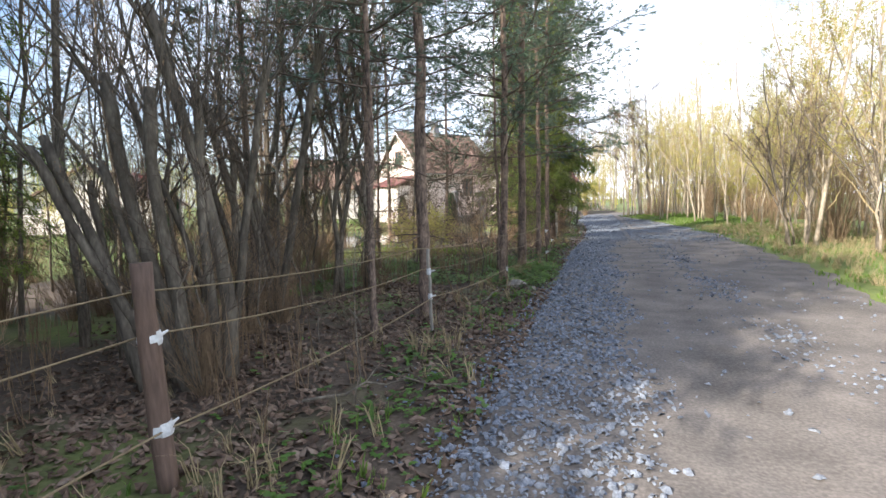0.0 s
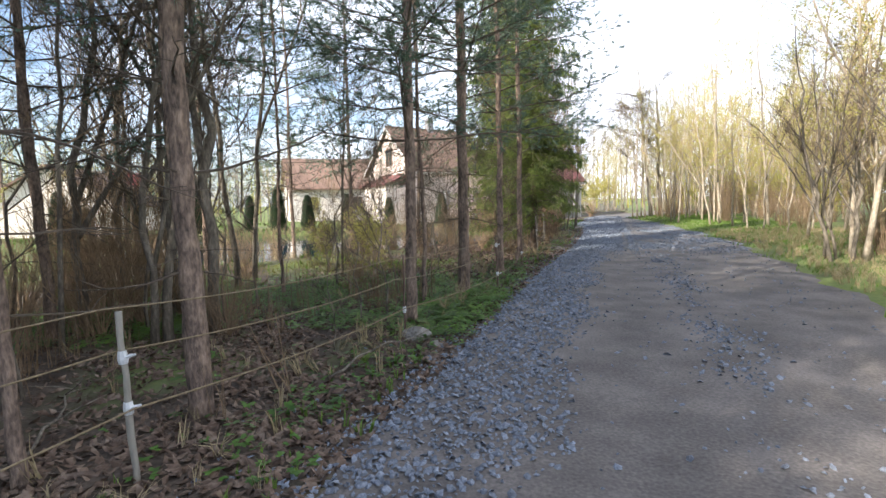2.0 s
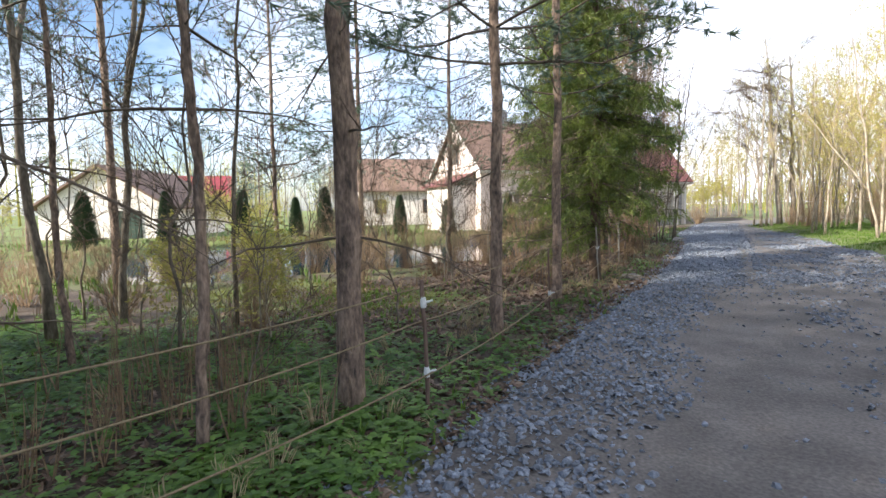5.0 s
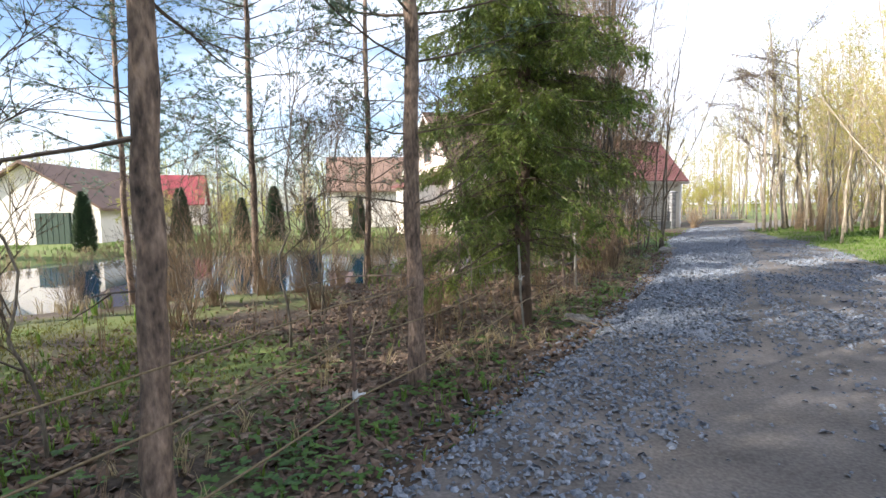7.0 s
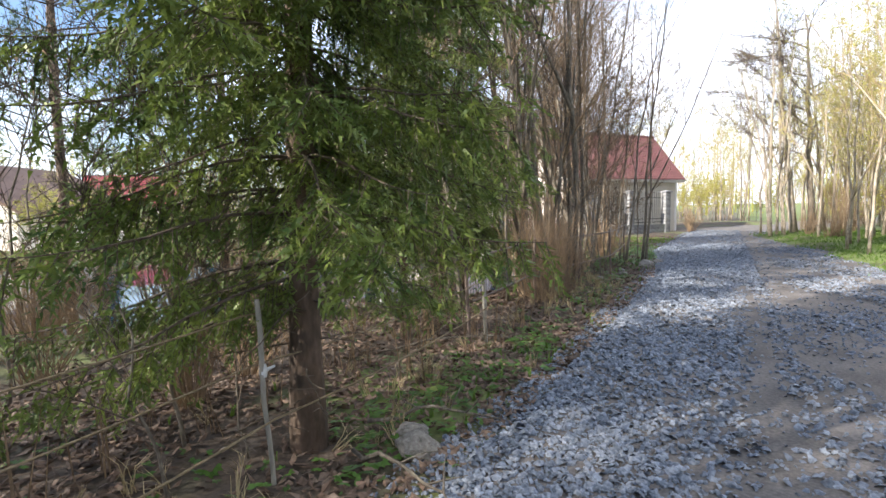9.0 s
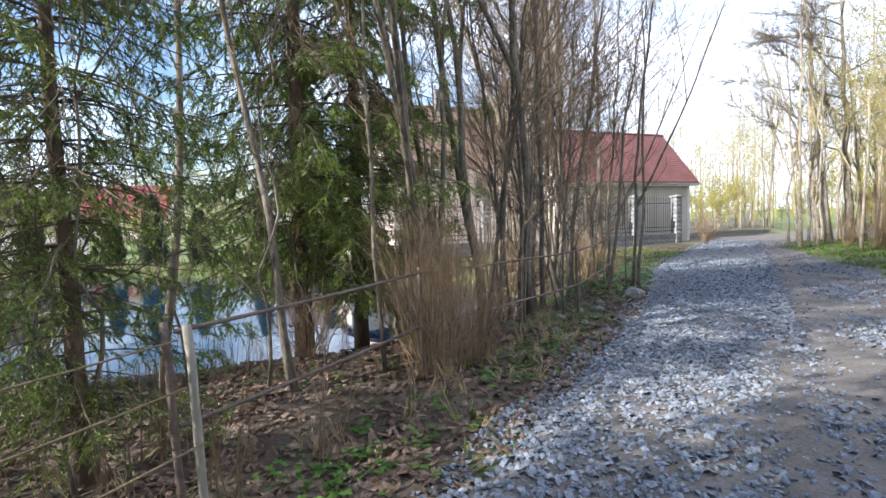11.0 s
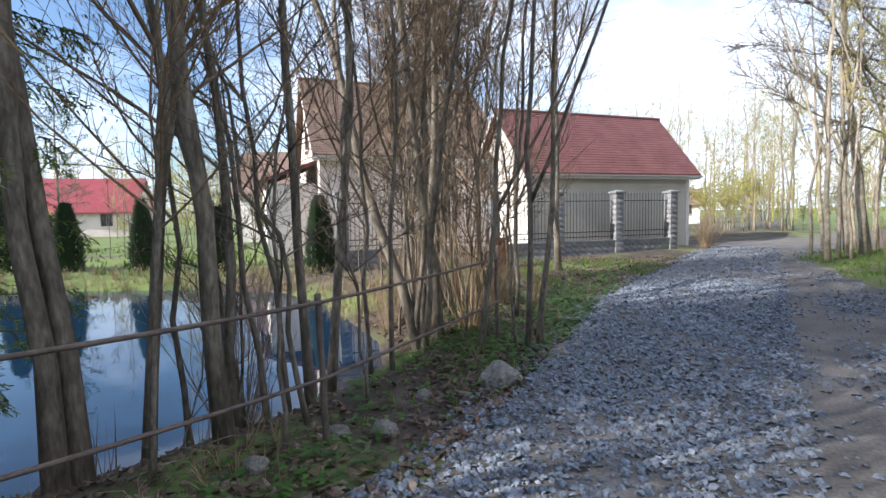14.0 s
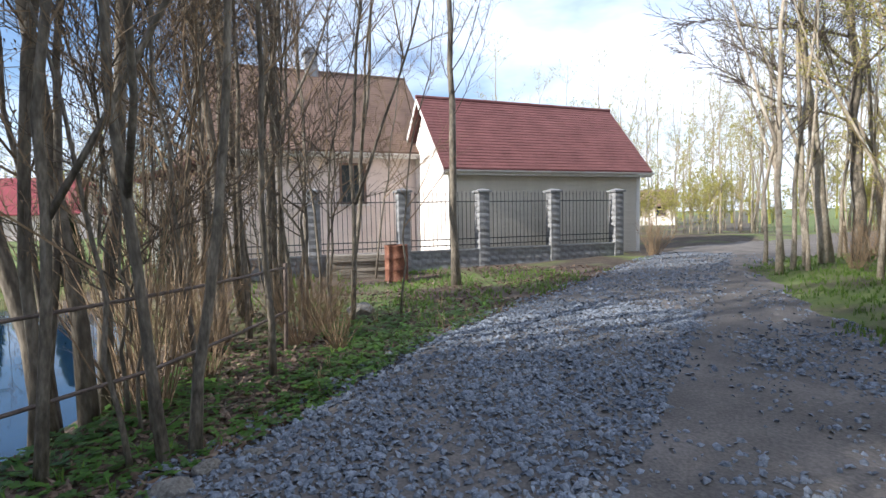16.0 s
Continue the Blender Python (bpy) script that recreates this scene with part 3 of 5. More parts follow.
white_cottage = cottage("cottage", "white rendered cottage with a dark red roof by the pond", pose(-33.8, 29.0, -0.4, 0, 0, -58), 9, 7.4, 2.2, 4.5, M["wall_plaster"], M["brown_shingle"])
gate = Soup()
gate.box((4.51, 0.4, 0.0), (4.58, 2.2, 1.9))
for k in range(6):
    gate.box((4.58, 0.45 + 0.29 * k, 0.02), (4.60, 0.70 + 0.29 * k, 1.88))
part("gate", gate, M["dark_green"], white_cottage, "dark green boarded gate")
cottage("cottage", "low house with a bright red metal roof far over the water", pose(-60, 51, 0, 0, 0, 48), 9, 7, 2.6, 5.9, M["pink_plaster"], M["red_metal"])
cottage("cottage", "grey cottage with a brown roof among bare trees", pose(-28, 52, 0, 0, 0, 40), 9, 8, 3.2, 6.2, M["wall_plaster"], M["brown_shingle"])

cottage("cottage", "white hut half hidden by trees at the far end", pose(-8.5, 92, 0, 0, 0, 10), 5, 5, 2.2, 3.8, M["wall_plaster"], M["brown_shingle"])

# ---- trees ----


def trunk_points(h, n, rng, lean=(0, 0), wob=0.03):
    pts = []
    ox = oy = 0.0
    for i in range(n + 1):
        t = i / n
        ox += rng.gauss(0, wob) * (i > 1)
        oy += rng.gauss(0, wob) * (i > 1)
        pts.append(Vector((lean[0] * h * t + ox, lean[1] * h * t + oy, h * t - 0.12 * (i == 0))))
    return pts


def flared(r, n, tip, h):
    out = []
    for i in range(n + 1):
        z = h * i / n
        out.append(r * ((1 - (1 - tip) * i / n) + 0.28 * math.exp(-z / 0.16)))
    return out


def tuft(s, p, d, rng, k, length, width):
    for _ in range(k):
        e = (d * 0.8 + rand_dir(rng) * 0.75).normalized()
        side = e.cross(rand_dir(rng)).normalized() * width
        q = p - d * rng.uniform(0, 0.06)
        s.tri(q - side, q + side, q + e * length * rng.uniform(0.7, 1.15))


def pine_parts(seed, h, r, live):
    rng = random.Random(seed)
    trunk, limb, green = Soup(), Soup(), Soup()
    n = 60
    pts = trunk_points(h, n, rng, (rng.uniform(-0.012, 0.012), rng.uniform(-0.012, 0.012)), 0.008)
    trunk.tube(pts, [q * rng.uniform(0.95, 1.05) * (1.12 if k % 3 == 2 else 1) for k, q in enumerate(flared(r, n, 0.28, h))], 12)
    z = 1.1
    while z < h - 0.4:
        count = rng.randint(2, 4) if z > live else rng.randint(1, 3)
        turn = rng.uniform(0, 6.28)
        for k in range(count):
            p, _ = along(pts, z / h)
            w = turn + 6.28 * k / count + rng.uniform(-0.4, 0.4)
            alive = z > live
            rise = rng.uniform(-0.05, 0.35) if alive else rng.uniform(-0.25, 0.2)
            d = Vector((math.cos(w), math.sin(w), rise))
            span = (h - z) * 0.32 + 0.4 if alive else rng.uniform(0.25, 1.5)
            span = min(span, 2.1) * rng.uniform(0.75, 1.15)
            bp = stroke(p, d, span, 5, rng, 0.10, 0.04 if alive else -0.02)
            limb.tube(bp, taper(min(0.016, 0.006 + span * 0.005), 5, 0.2), 4)
            for _ in range(int(span * (11 if alive else 4))):
                q, e = along(bp, rng.uniform(0.25, 1.0))
                f = (e + rand_dir(rng) * 0.9).normalized()
                tw = stroke(q, f, rng.uniform(0.15, 0.5), 2, rng, 0.15, 0.05 if alive else 0)
                limb.tube(tw, [0.004, 0.003, 0.0015], 3)
                if alive:
                    tuft(green, tw[2], f, rng, 12, 0.115, 0.0062)
                    tuft(green, tw[1], f, rng, 8, 0.10, 0.0062)
            if alive:
                tuft(green, bp[-1], d.normalized(), rng, 9, 0.10, 0.0056)
        z += rng.uniform(0.25, 0.45) if z > live else rng.uniform(0.35, 0.7)
    return trunk.mesh("trunk", M["pine_bark"], True), limb.mesh("branchwork", M["twig"]), green.mesh("crown", M["pine_needle"])


def spruce_parts(seed, h, r, low, reach, dense=1.0, gap=1.0, skirt=0.42, low_boughs=()):
    """A spruce: whorls of drooping boughs, each hung with needled branchlets, and dead twigs under the crown."""
    rng = random.Random(seed)
    trunk, limb, green = Soup(), Soup(), Soup()
    pts = trunk_points(h, 16, rng, (0, 0), 0.012)
    trunk.tube(pts, flared(r, 16, 0.1, h), 12)

    def spray(a, b, width):
        """A twig with needles along both sides."""
        d = b - a
        n = max(4, int(d.length / 0.026))
        e = d.normalized()
        for i in range(n):
            q = a + d * (i / n)
            f = (e * 0.8 + rand_dir(rng) * 0.8).normalized()
            sd = f.cross(e)
            sd = sd.normalized() * 0.0088 if sd.length > 1e-3 else Vector((0.0088, 0, 0))
            green.tri(q - sd, q + sd, q + f * width * rng.uniform(0.7, 1.2))

    for _ in range(26):
        p, _d = along(pts, rng.uniform(0.3, low + 0.6) / h)
        tw = stroke(p, rand_dir(rng, 0.25), rng.uniform(0.25, 0.9), 4, rng, 0.14, -0.05)
        limb.tube(tw, taper(0.008, 4, 0.25), 4)
        for k in (1, 2, 3):
            limb.tube(stroke(tw[k], rand_dir(rng, 0.6), rng.uniform(0.1, 0.3), 2, rng, 0.1), [0.004, 0.003, 0.0015], 3)
    z = low
    first = list(low_boughs)
    while z < h - 0.3:
        todo = [rng.uniform(0, 6.28) for _ in range(rng.randint(5, 7))]
        for w in todo:
            span = reach * min(1.0, skirt + 0.2 * z) * (1 - z / h) ** 0.6 * rng.uniform(0.62, 1.12) + 0.12
            p, _ = along(pts, z / h)
            if first:
                zb, wb, span = first.pop()
                p, w = along(pts, zb / h)[0], radians(wb)
            bp = [p]
            d = Vector((math.cos(w), math.sin(w), rng.uniform(0.0, 0.25)))
            m = 7
            for i in range(m):
                d = (d + Vector((rng.gauss(0, 0.05), rng.gauss(0, 0.05), -0.13 if i < 4 else 0.10))).normalized()
                bp.append(bp[-1] + d * (span / m))
            limb.tube(bp, taper(0.005 + span * 0.005, m, 0.2), 4)
            for i in range(int(span * 13 * dense)):
                t = rng.uniform(0.04, 1.0)
                q, e = along(bp, t)
                side = e.cross(Vector((0, 0, 1))).normalized() * rng.choice((-1, 1))
                f = (e * 0.55 + side * 0.8 + Vector((0, 0, rng.uniform(-1.3, -0.15)))).normalized()
                ln = rng.uniform(0.14, 0.42) * (1.15 - 0.5 * t)
                b = q + f * ln + Vector((0, 0, -0.05))
                limb.tube([q, b], [0.004, 0.002], 3)
                spray(q, b, 0.060)
                for _ in range(3):
                    c, _e = along([q, b], rng.uniform(0.2, 0.8))
                    g = (f + rand_dir(rng) * 0.7 + Vector((0, 0, -0.45))).normalized()
                    spray(c, c + g * rng.uniform(0.08, 0.22), 0.055)
            spray(bp[-3], bp[-1], 0.05)
        z += rng.uniform(0.13, 0.24) * gap
    return trunk.mesh("trunk", M["spruce_bark"], True), limb.mesh("branchwork", M["twig"]), green.mesh("crown", M["spruce_needle"])


def broadleaf_parts(seed, h, r, low=1.6, lean=(0, 0), leafy=0, bark="alder_bark", twig="twig", fork=0, wob=0.05, boughs=26, leaf=1.0):
    """A slim deciduous tree: stem, ascending boughs, twigs, and leaf buds or young leaves."""
    rng = random.Random(seed)
    trunk, limb, green = Soup(), Soup(), Soup()
    stems = [trunk_points(h, 14, rng, lean, wob)]
    radii = flared(r, 14, 0.18, h)
    trunk.tube(stems[0], radii, 8)
    for _ in range(fork):
        t = rng.uniform(0.12, 0.35)
        p, d = along(stems[0], t)
        fp = stroke(p, (d + rand_dir(rng, 0.1) * 0.45).normalized(), h * (1 - t) * 0.85, 9, rng, 0.06, 0.06)
        stems.append(fp)
        trunk.tube(fp, taper(r * 0.62, 9, 0.2), 7)
    for _ in range(boughs):
        st = rng.choice(stems)
        t = rng.uniform(low / h, 0.97)
        p, d = along(st, t)
        span = (h * 0.26 * (1.1 - t) + 0.45) * rng.uniform(0.6, 1.25)
        e = (d * rng.uniform(0.7, 1.5) + rand_dir(rng, 0.25)).normalized()
        bp = stroke(p, e, span, 5, rng, 0.12, 0.06)
        limb.tube(bp, taper(0.003 + 0.0048 * span, 5, 0.2), 4)
        for _ in range(int((6 + span * 6) * (0.62 if leafy else 1))):
            q, e2 = along(bp, rng.uniform(0.2, 1.0))
            f = (e2 * 0.8 + rand_dir(rng, 0.7) * 0.8 + Vector((0, 0, 0.2))).normalized()
            tw = stroke(q, f, rng.uniform(0.2, 0.75), 3, rng, 0.16, 0.03)
            limb.tube(tw, [0.0045, 0.0035, 0.0025, 0.0015], 3)
            for _ in range(2):
                q2, e3 = along(tw, rng.uniform(0.3, 1))
                g = (e3 + rand_dir(rng) * 0.8).normalized()
                end = q2 + g * rng.uniform(0.08, 0.25)
                limb.tube([q2, end], [0.0022, 0.0012], 3)
                for _ in range(leafy):
                    c = q2.lerp(end, rng.uniform(0, 1)) + rand_dir(rng) * rng.uniform(0, 0.10)
                    a, b = rand_dir(rng), rand_dir(rng)
                    sz = rng.uniform(0.014, 0.030) * leaf
                    green.quad(c - a * sz, c + b * sz * 0.8, c + a * sz, c - b * sz * 0.8)
                if not leafy:
                    a = rand_dir(rng) * 0.008
                    green.tri(end - a, end + a, end + Vector((rng.gauss(0, 0.01), rng.gauss(0, 0.01), -0.035)))
    return (trunk.mesh("trunk", M[bark], True), limb.mesh("branchwork", M[twig]), green.mesh("crown", M["spring_leaf"] if leafy else M["brown_twig"]))


def pollard_parts(seed, h, r, head, lean, shoots=4):
    """A cut-back willow stem: a knobbly head that throws up long straight shoots, and a lower fork with its own head."""
    rng = random.Random(seed)
    trunk, limb, green = Soup(), Soup(), Soup()
    heads = []
    for top, size, turn_by in ((head, 1.0, 0.0), (head * rng.uniform(0.78, 0.95), 0.72, rng.uniform(0, 6.28))):
        d = Vector((lean[0] + 0.28 * math.cos(turn_by) * (size < 1), lean[1] + 0.28 * math.sin(turn_by) * (size < 1), 1)).normalized()
        pts = stroke(Vector((0, 0, -0.12)), d, top + 0.12, 9, rng, 0.05, 0.0)
        rad = [r * size * (1.35 - 0.5 * k / 9 + 0.28 * math.exp(-k)) for k in range(10)]
        rad[8], rad[9] = r * size * 1.18, r * size * 0.9
        trunk.tube(pts, rad, 9)
        heads.append((pts[-2], pts[-1] - pts[-2], size))
    for p, d, size in heads:
        for _ in range(shoots):
            e = (d.normalized() * 1.2 + rand_dir(rng, 0.2) * 0.55).normalized()
            sp = stroke(p, e, (h - head) * rng.uniform(0.6, 1.1), 8, rng, 0.05, 0.07)
            limb.tube(sp, taper(r * 0.30 * size * rng.uniform(0.7, 1.2), 8, 0.2), 5)
            for _ in range(6):
                q, f = along(sp, rng.uniform(0.15, 1.0))
                tw = stroke(q, (f + rand_dir(rng, 0.4) * 0.6).normalized(), rng.uniform(0.25, 0.9), 3, rng, 0.12, 0.05)
                limb.tube(tw, [0.006, 0.0045, 0.003, 0.0015], 3)
                end = tw[-1]
                a = rand_dir(rng) * 0.008
                green.tri(end - a, end + a, end + Vector((rng.gauss(0, 0.01), rng.gauss(0, 0.01), -0.035)))
    return trunk.mesh("trunk", M["willow_bark"], True), limb.mesh("branchwork", M["willow_bark"]), green.mesh("crown", M["brown_twig"])


def spreading_parts(seed, h, r, limbs, bark):
    """A broad tree with long, nearly level limbs and hanging fine twigs: limbs are (height, bearing, length)."""
    rng = random.Random(seed)
    trunk, limb, green = Soup(), Soup(), Soup()
    pts = trunk_points(h, 14, rng, (-0.05, 0.0), 0.05)
    trunk.tube(pts, flared(r, 14, 0.2, h), 10)
    for z, w, length in limbs:
        p, _ = along(pts, z / h)
        d = Vector((math.cos(radians(w)), math.sin(radians(w)), rng.uniform(0.5, 1.1)))
        bp = stroke(p, d, length, 12, rng, 0.11, -0.055)
        trunk.tube(bp, taper(r * 0.24, 12, 0.12), 6)
        for _ in range(int(length * 9)):
            q, e = along(bp, rng.uniform(0.15, 1.0))
            sp = stroke(q, (e + rand_dir(rng, 0.5) * 0.75).normalized(), rng.uniform(0.5, 1.4), 4, rng, 0.12, 0.0)
            limb.tube(sp, taper(0.011, 4, 0.25), 4)
            for _ in range(7):
                c, g = along(sp, rng.uniform(0.2, 1.0))
                tw = stroke(c, (g + rand_dir(rng, 0.8) * 0.7).normalized(), rng.uniform(0.15, 0.55), 2, rng, 0.15, -0.02)
                limb.tube(tw, [0.007, 0.005, 0.003], 3)
                for c in tw[1:]:
                    a = rand_dir(rng) * 0.02
                    green.tri(c - a, c + a, c + rand_dir(rng) * 0.04)
    return trunk.mesh("trunk", M[bark], True), limb.mesh("branchwork", M["twig"]), green.mesh("crown", M["brown_twig"])


def tree(name, parts, m, label, category, group):
    t = thing(name, m, label, category, group)
    for nm, me in zip(("trunk", "branchwork", "crown"), parts):
        ob = new(nm, me)
        ob.parent = t
        if nm == "branchwork":
            tagged(ob, kind="stuff")
    return t


def plant(x, y, turn, size=1.0, tilt=(0, 0)):
    return pose(x, y, ground_z(x, y) - 0.02, tilt[0], tilt[1], turn) @ Matrix.Scale(size, 4)


class Kind:
    """A kind of tree in several builds; each planting is a copy."""

    def __init__(self, name, builds, label, category, group):
        self.args, self.builds, self.first = (name, label, category, group), builds, {}

    def at(self, i, x, y, turn=0.0, size=1.0, tilt=(0, 0)):
        i %= len(self.builds)
        m = plant(x, y, turn, size, tilt)
        name, label, category, group = self.args
        if i not in self.first:
            self.first[i] = tree(name, self.builds[i], m, label, category, group)
            return self.first[i]
        c = copy_thing(self.first[i], Matrix.Identity(4))
        c.matrix_basis = m
        return c


pines = Kind("pine_tree", [pine_parts(11, 12.5, 0.078, 2.9), pine_parts(12, 11.5, 0.070, 2.3), pine_parts(13, 13, 0.080, 3.0), pine_parts(14, 10.5, 0.062, 2.4)],
             "slim pine with reddish-brown scaly bark and bare lower branches", "tree", "pines along the road")
thin_pines = Kind("pine_tree", [pine_parts(21, 9, 0.042, 3.0), pine_parts(22, 8.5, 0.036, 3.6)], "thin young pine with dead twigs low down", "tree", "pines along the road")
spruces = Kind("spruce_tree", [spruce_parts(31, 11.5, 0.10, 1.30, 1.65, 2.1, 0.92, 0.62, [(1.0, 195, 1.75), (0.95, 225, 1.7), (1.1, 250, 1.6), (1.15, 170, 1.7), (1.2, 210, 1.9), (1.05, 140, 1.4), (1.2, 30, 1.0)])], "dense green spruce with drooping boughs over brown needles", "tree", "spruces")
pond_spruces = Kind("spruce_tree", [spruce_parts(35, 15, 0.105, 1.1, 2.2, 1.35, 1.4)], "tall thin spruce with gaps between its boughs at the pond", "tree", "spruces")
# added spruces that block the sun, nearly all standing outside the view
shade_spruces = Kind("spruce_tree", [spruce_parts(33, 11, 0.10, 0.8, 2.4, 0.75, 1.15)], "dark spruce added mostly out of view to shade road and verge", "tree", "spruces")
alders = Kind("alder_tree", [broadleaf_parts(41, 10.5, 0.055, 3.2, boughs=18, twig="brown_twig"), broadleaf_parts(42, 9.5, 0.042, 2.8, (0.04, 0.03), boughs=18, twig="brown_twig"), broadleaf_parts(43, 11, 0.062, 3.2, (-0.05, 0.02), fork=1, boughs=18, twig="brown_twig"),
                             broadleaf_parts(44, 9, 0.034, 2.2, (0.06, -0.04), boughs=18, twig="brown_twig"), broadleaf_parts(45, 10, 0.046, 2.8, (-0.02, -0.05), fork=1, boughs=18, twig="brown_twig"), broadleaf_parts(46, 8, 0.026, 1.8, (0.08, 0.05), boughs=18, twig="brown_twig")],
              "bare grey-brown alder stem with fine twigs and buds", "tree", "alders by the pond")
saplings = Kind("sapling", [broadleaf_parts(51, 3.2, 0.014, 0.4, boughs=9), broadleaf_parts(52, 2.6, 0.011, 0.3, (0.08, 0), boughs=8), broadleaf_parts(53, 4.2, 0.018, 0.6, (-0.05, 0.05), boughs=12)],
                "thin bare sapling among dry leaves", "sapling", "saplings under the pines")
birches = Kind("birch_tree", [broadleaf_parts(61, 11, 0.065, 2.2, (0.02, 0.02), 5, "pale_bark", "pale_twig", boughs=26, leaf=1.3), broadleaf_parts(62, 10, 0.052, 1.8, (-0.05, 0.03), 4, "pale_bark", "pale_twig", fork=1, boughs=28, leaf=1.3),
                              broadleaf_parts(63, 12, 0.075, 2.8, (0.03, -0.03), 5, "pale_bark", "pale_twig", fork=1, boughs=30, leaf=1.3), broadleaf_parts(64, 8.5, 0.038, 1.0, (-0.10, 0.0), 4, "pale_bark", "pale_twig", fork=2, boughs=28, leaf=1.3),
                              broadleaf_parts(65, 9, 0.045, 1.4, (0.06, 0.04), 5, "pale_bark", "pale_twig", boughs=26, leaf=1.3)],
                "pale-barked tree with small yellow-green spring leaves", "tree", "trees across the road")
willows = Kind("willow_tree", [pollard_parts(71, 7.5, 0.050, 2.7, (-0.30, 0.02)), pollard_parts(72, 8.0, 0.048, 3.1, (-0.06, 0.05)), pollard_parts(73, 7.0, 0.042, 2.4, (-0.16, -0.04)), pollard_parts(74, 7.5, 0.038, 3.3, (0.08, 0.03))],
               "pollarded bare willow stem with straight shoots from a knobbly head", "tree", "willow clump")
bent_trees = Kind("alder_tree", [broadleaf_parts(75, 8, 0.065, 1.8, (0.10, 0.08), fork=2, wob=0.08, boughs=30), broadleaf_parts(76, 7, 0.05, 1.4, (-0.08, -0.1), fork=2, wob=0.07, boughs=26)],
                  "dark crooked bare alder with forked stem", "tree", "crooked alders")
WEST_LIMBS = [(3.3, 185, 4.2), (4.0, 150, 3.6), (4.6, 200, 4.8), (5.3, 170, 4.6), (6.0, 215, 3.8), (6.8, 160, 3.8), (7.4, 195, 3.4), (4.4, 20, 2.6), (6.2, 330, 2.6), (5.6, 80, 3.0), (8.0, 180, 2.6), (8.4, 260, 2.2), (8.8, 120, 1.8)]
spreading = Kind("spreading_tree", [spreading_parts(77, 9.5, 0.15, WEST_LIMBS, "alder_bark")], "big dark bare tree with long limbs over the road", "tree", "trees across the road")
tall_aspens = Kind("aspen_tree", [broadleaf_parts(78, 10.5, 0.14, 3.8, (-0.10, 0.0), 3, "pale_bark", "twig", boughs=34), broadleaf_parts(79, 11, 0.085, 3.2, (-0.07, 0.02), 2, "pale_bark", "twig", fork=1, boughs=32),
                                  broadleaf_parts(80, 10, 0.06, 2.6, (-0.02, 0.03), 3, "pale_bark", "twig", boughs=30)],
                   "tall smooth-barked aspen with few young leaves", "tree", "trees across the road")

place = random.Random(5)


def turn():
    return place.uniform(0, 360)


# pines along the left side
for i, (x, y, s) in enumerate([(-2.14, 6.15, 1.0), (-1.62, 8.98, 0.95), (-1.58, 11.2, 1.1), (-1.45, 13.5, 1.05), (-1.43, 15.65, 0.85),
                               (-6.26, 21.35, 1.0), (-8.39, 20.08, 1.0), (-9.4, 17.9, 1.0), (-9.2, 13.8, 1.0), (-5.8, 7.6, 0.9)]):
    pines.at(i, x, y, turn(), s)
for i, (x, y) in enumerate([(-2.39, 5.1), (-1.94, 10.3), (-3.4, 7.3), (-4.9, 11.0)]):
    thin_pines.at(i, x, y, turn(), place.uniform(0.85, 1.15))
spruces.at(0, -1.45, 18.2, 0)
pond_spruces.at(0, -3.75, 23.85, 200)
pond_spruces.at(0, -3.75, 24.9, 140, 0.9)
# made-up shadow casters behind, left and hidden, so the road lies in shade
for k, (x, y, s) in enumerate([(-5.8, -2.2, 1), (-8.0, -4.3, 1.1), (-8.2, -1.8, 1), (-10, -7, 1.1), (-6.6, 1.9, 0.85), (-8.6, 0.6, 1.0), (-8.3, 3.8, 0.8), (-6.0, -1.6, 1.1), (-9.0, -4.0, 1.1), (-7.4, 0.2, 1.0), (-7.2, 2.9, 1.0), (-9.9, 2.2, 1.1), (-8.6, 5.0, 0.55), (-5.5, -0.5, 0.8), (-5.0, -2.5, 1.0), (-2.5, 20.9, 0.55), (-6.5, -4.6, 0.6), (-3.7, -0.8, 0.52)]):
    shade_spruces.at(0, x, y, 50 * k, s)
# willow clump at the start
for k, (x, y, b, a) in enumerate([(-3.2, 3.3, 0, 4), (-3.45, 3.5, 0, -3), (-3.1, 3.6, 1, 0), (-3.6, 3.25, 2, -10), (-3.35, 3.9, 3, 0), (-4.1, 5.2, 1, 2), (-3.95, 5.5, 3, 4), (-4.1, 5.9, 1, -3), (-4.4, 5.6, 2, 6)]):
    willows.at(b, x, y, (k * 37) % 50 - 25, place.uniform(0.88, 1.1), (place.uniform(-4, 4), a))
for i, (x, y) in enumerate([(-3.9, 8.2), (-4.25, 7.85), (-5.82, 8.0), (-4.3, 7.7), (-6.6, 9.2)]):
    bent_trees.at(i, x, y, turn(), place.uniform(0.85, 1.1))
for _ in range(16):
    saplings.at(2, place.uniform(-9, -4.2), place.uniform(4, 13), turn(), place.uniform(0.8, 1.5), (place.uniform(-6, 6), place.uniform(-6, 6)))
for _ in range(20):
    x, y = place.uniform(-12, -4.6), place.uniform(1, 13)
    alders.at(place.randrange(6), x, y, turn(), place.uniform(0.7, 1.0))
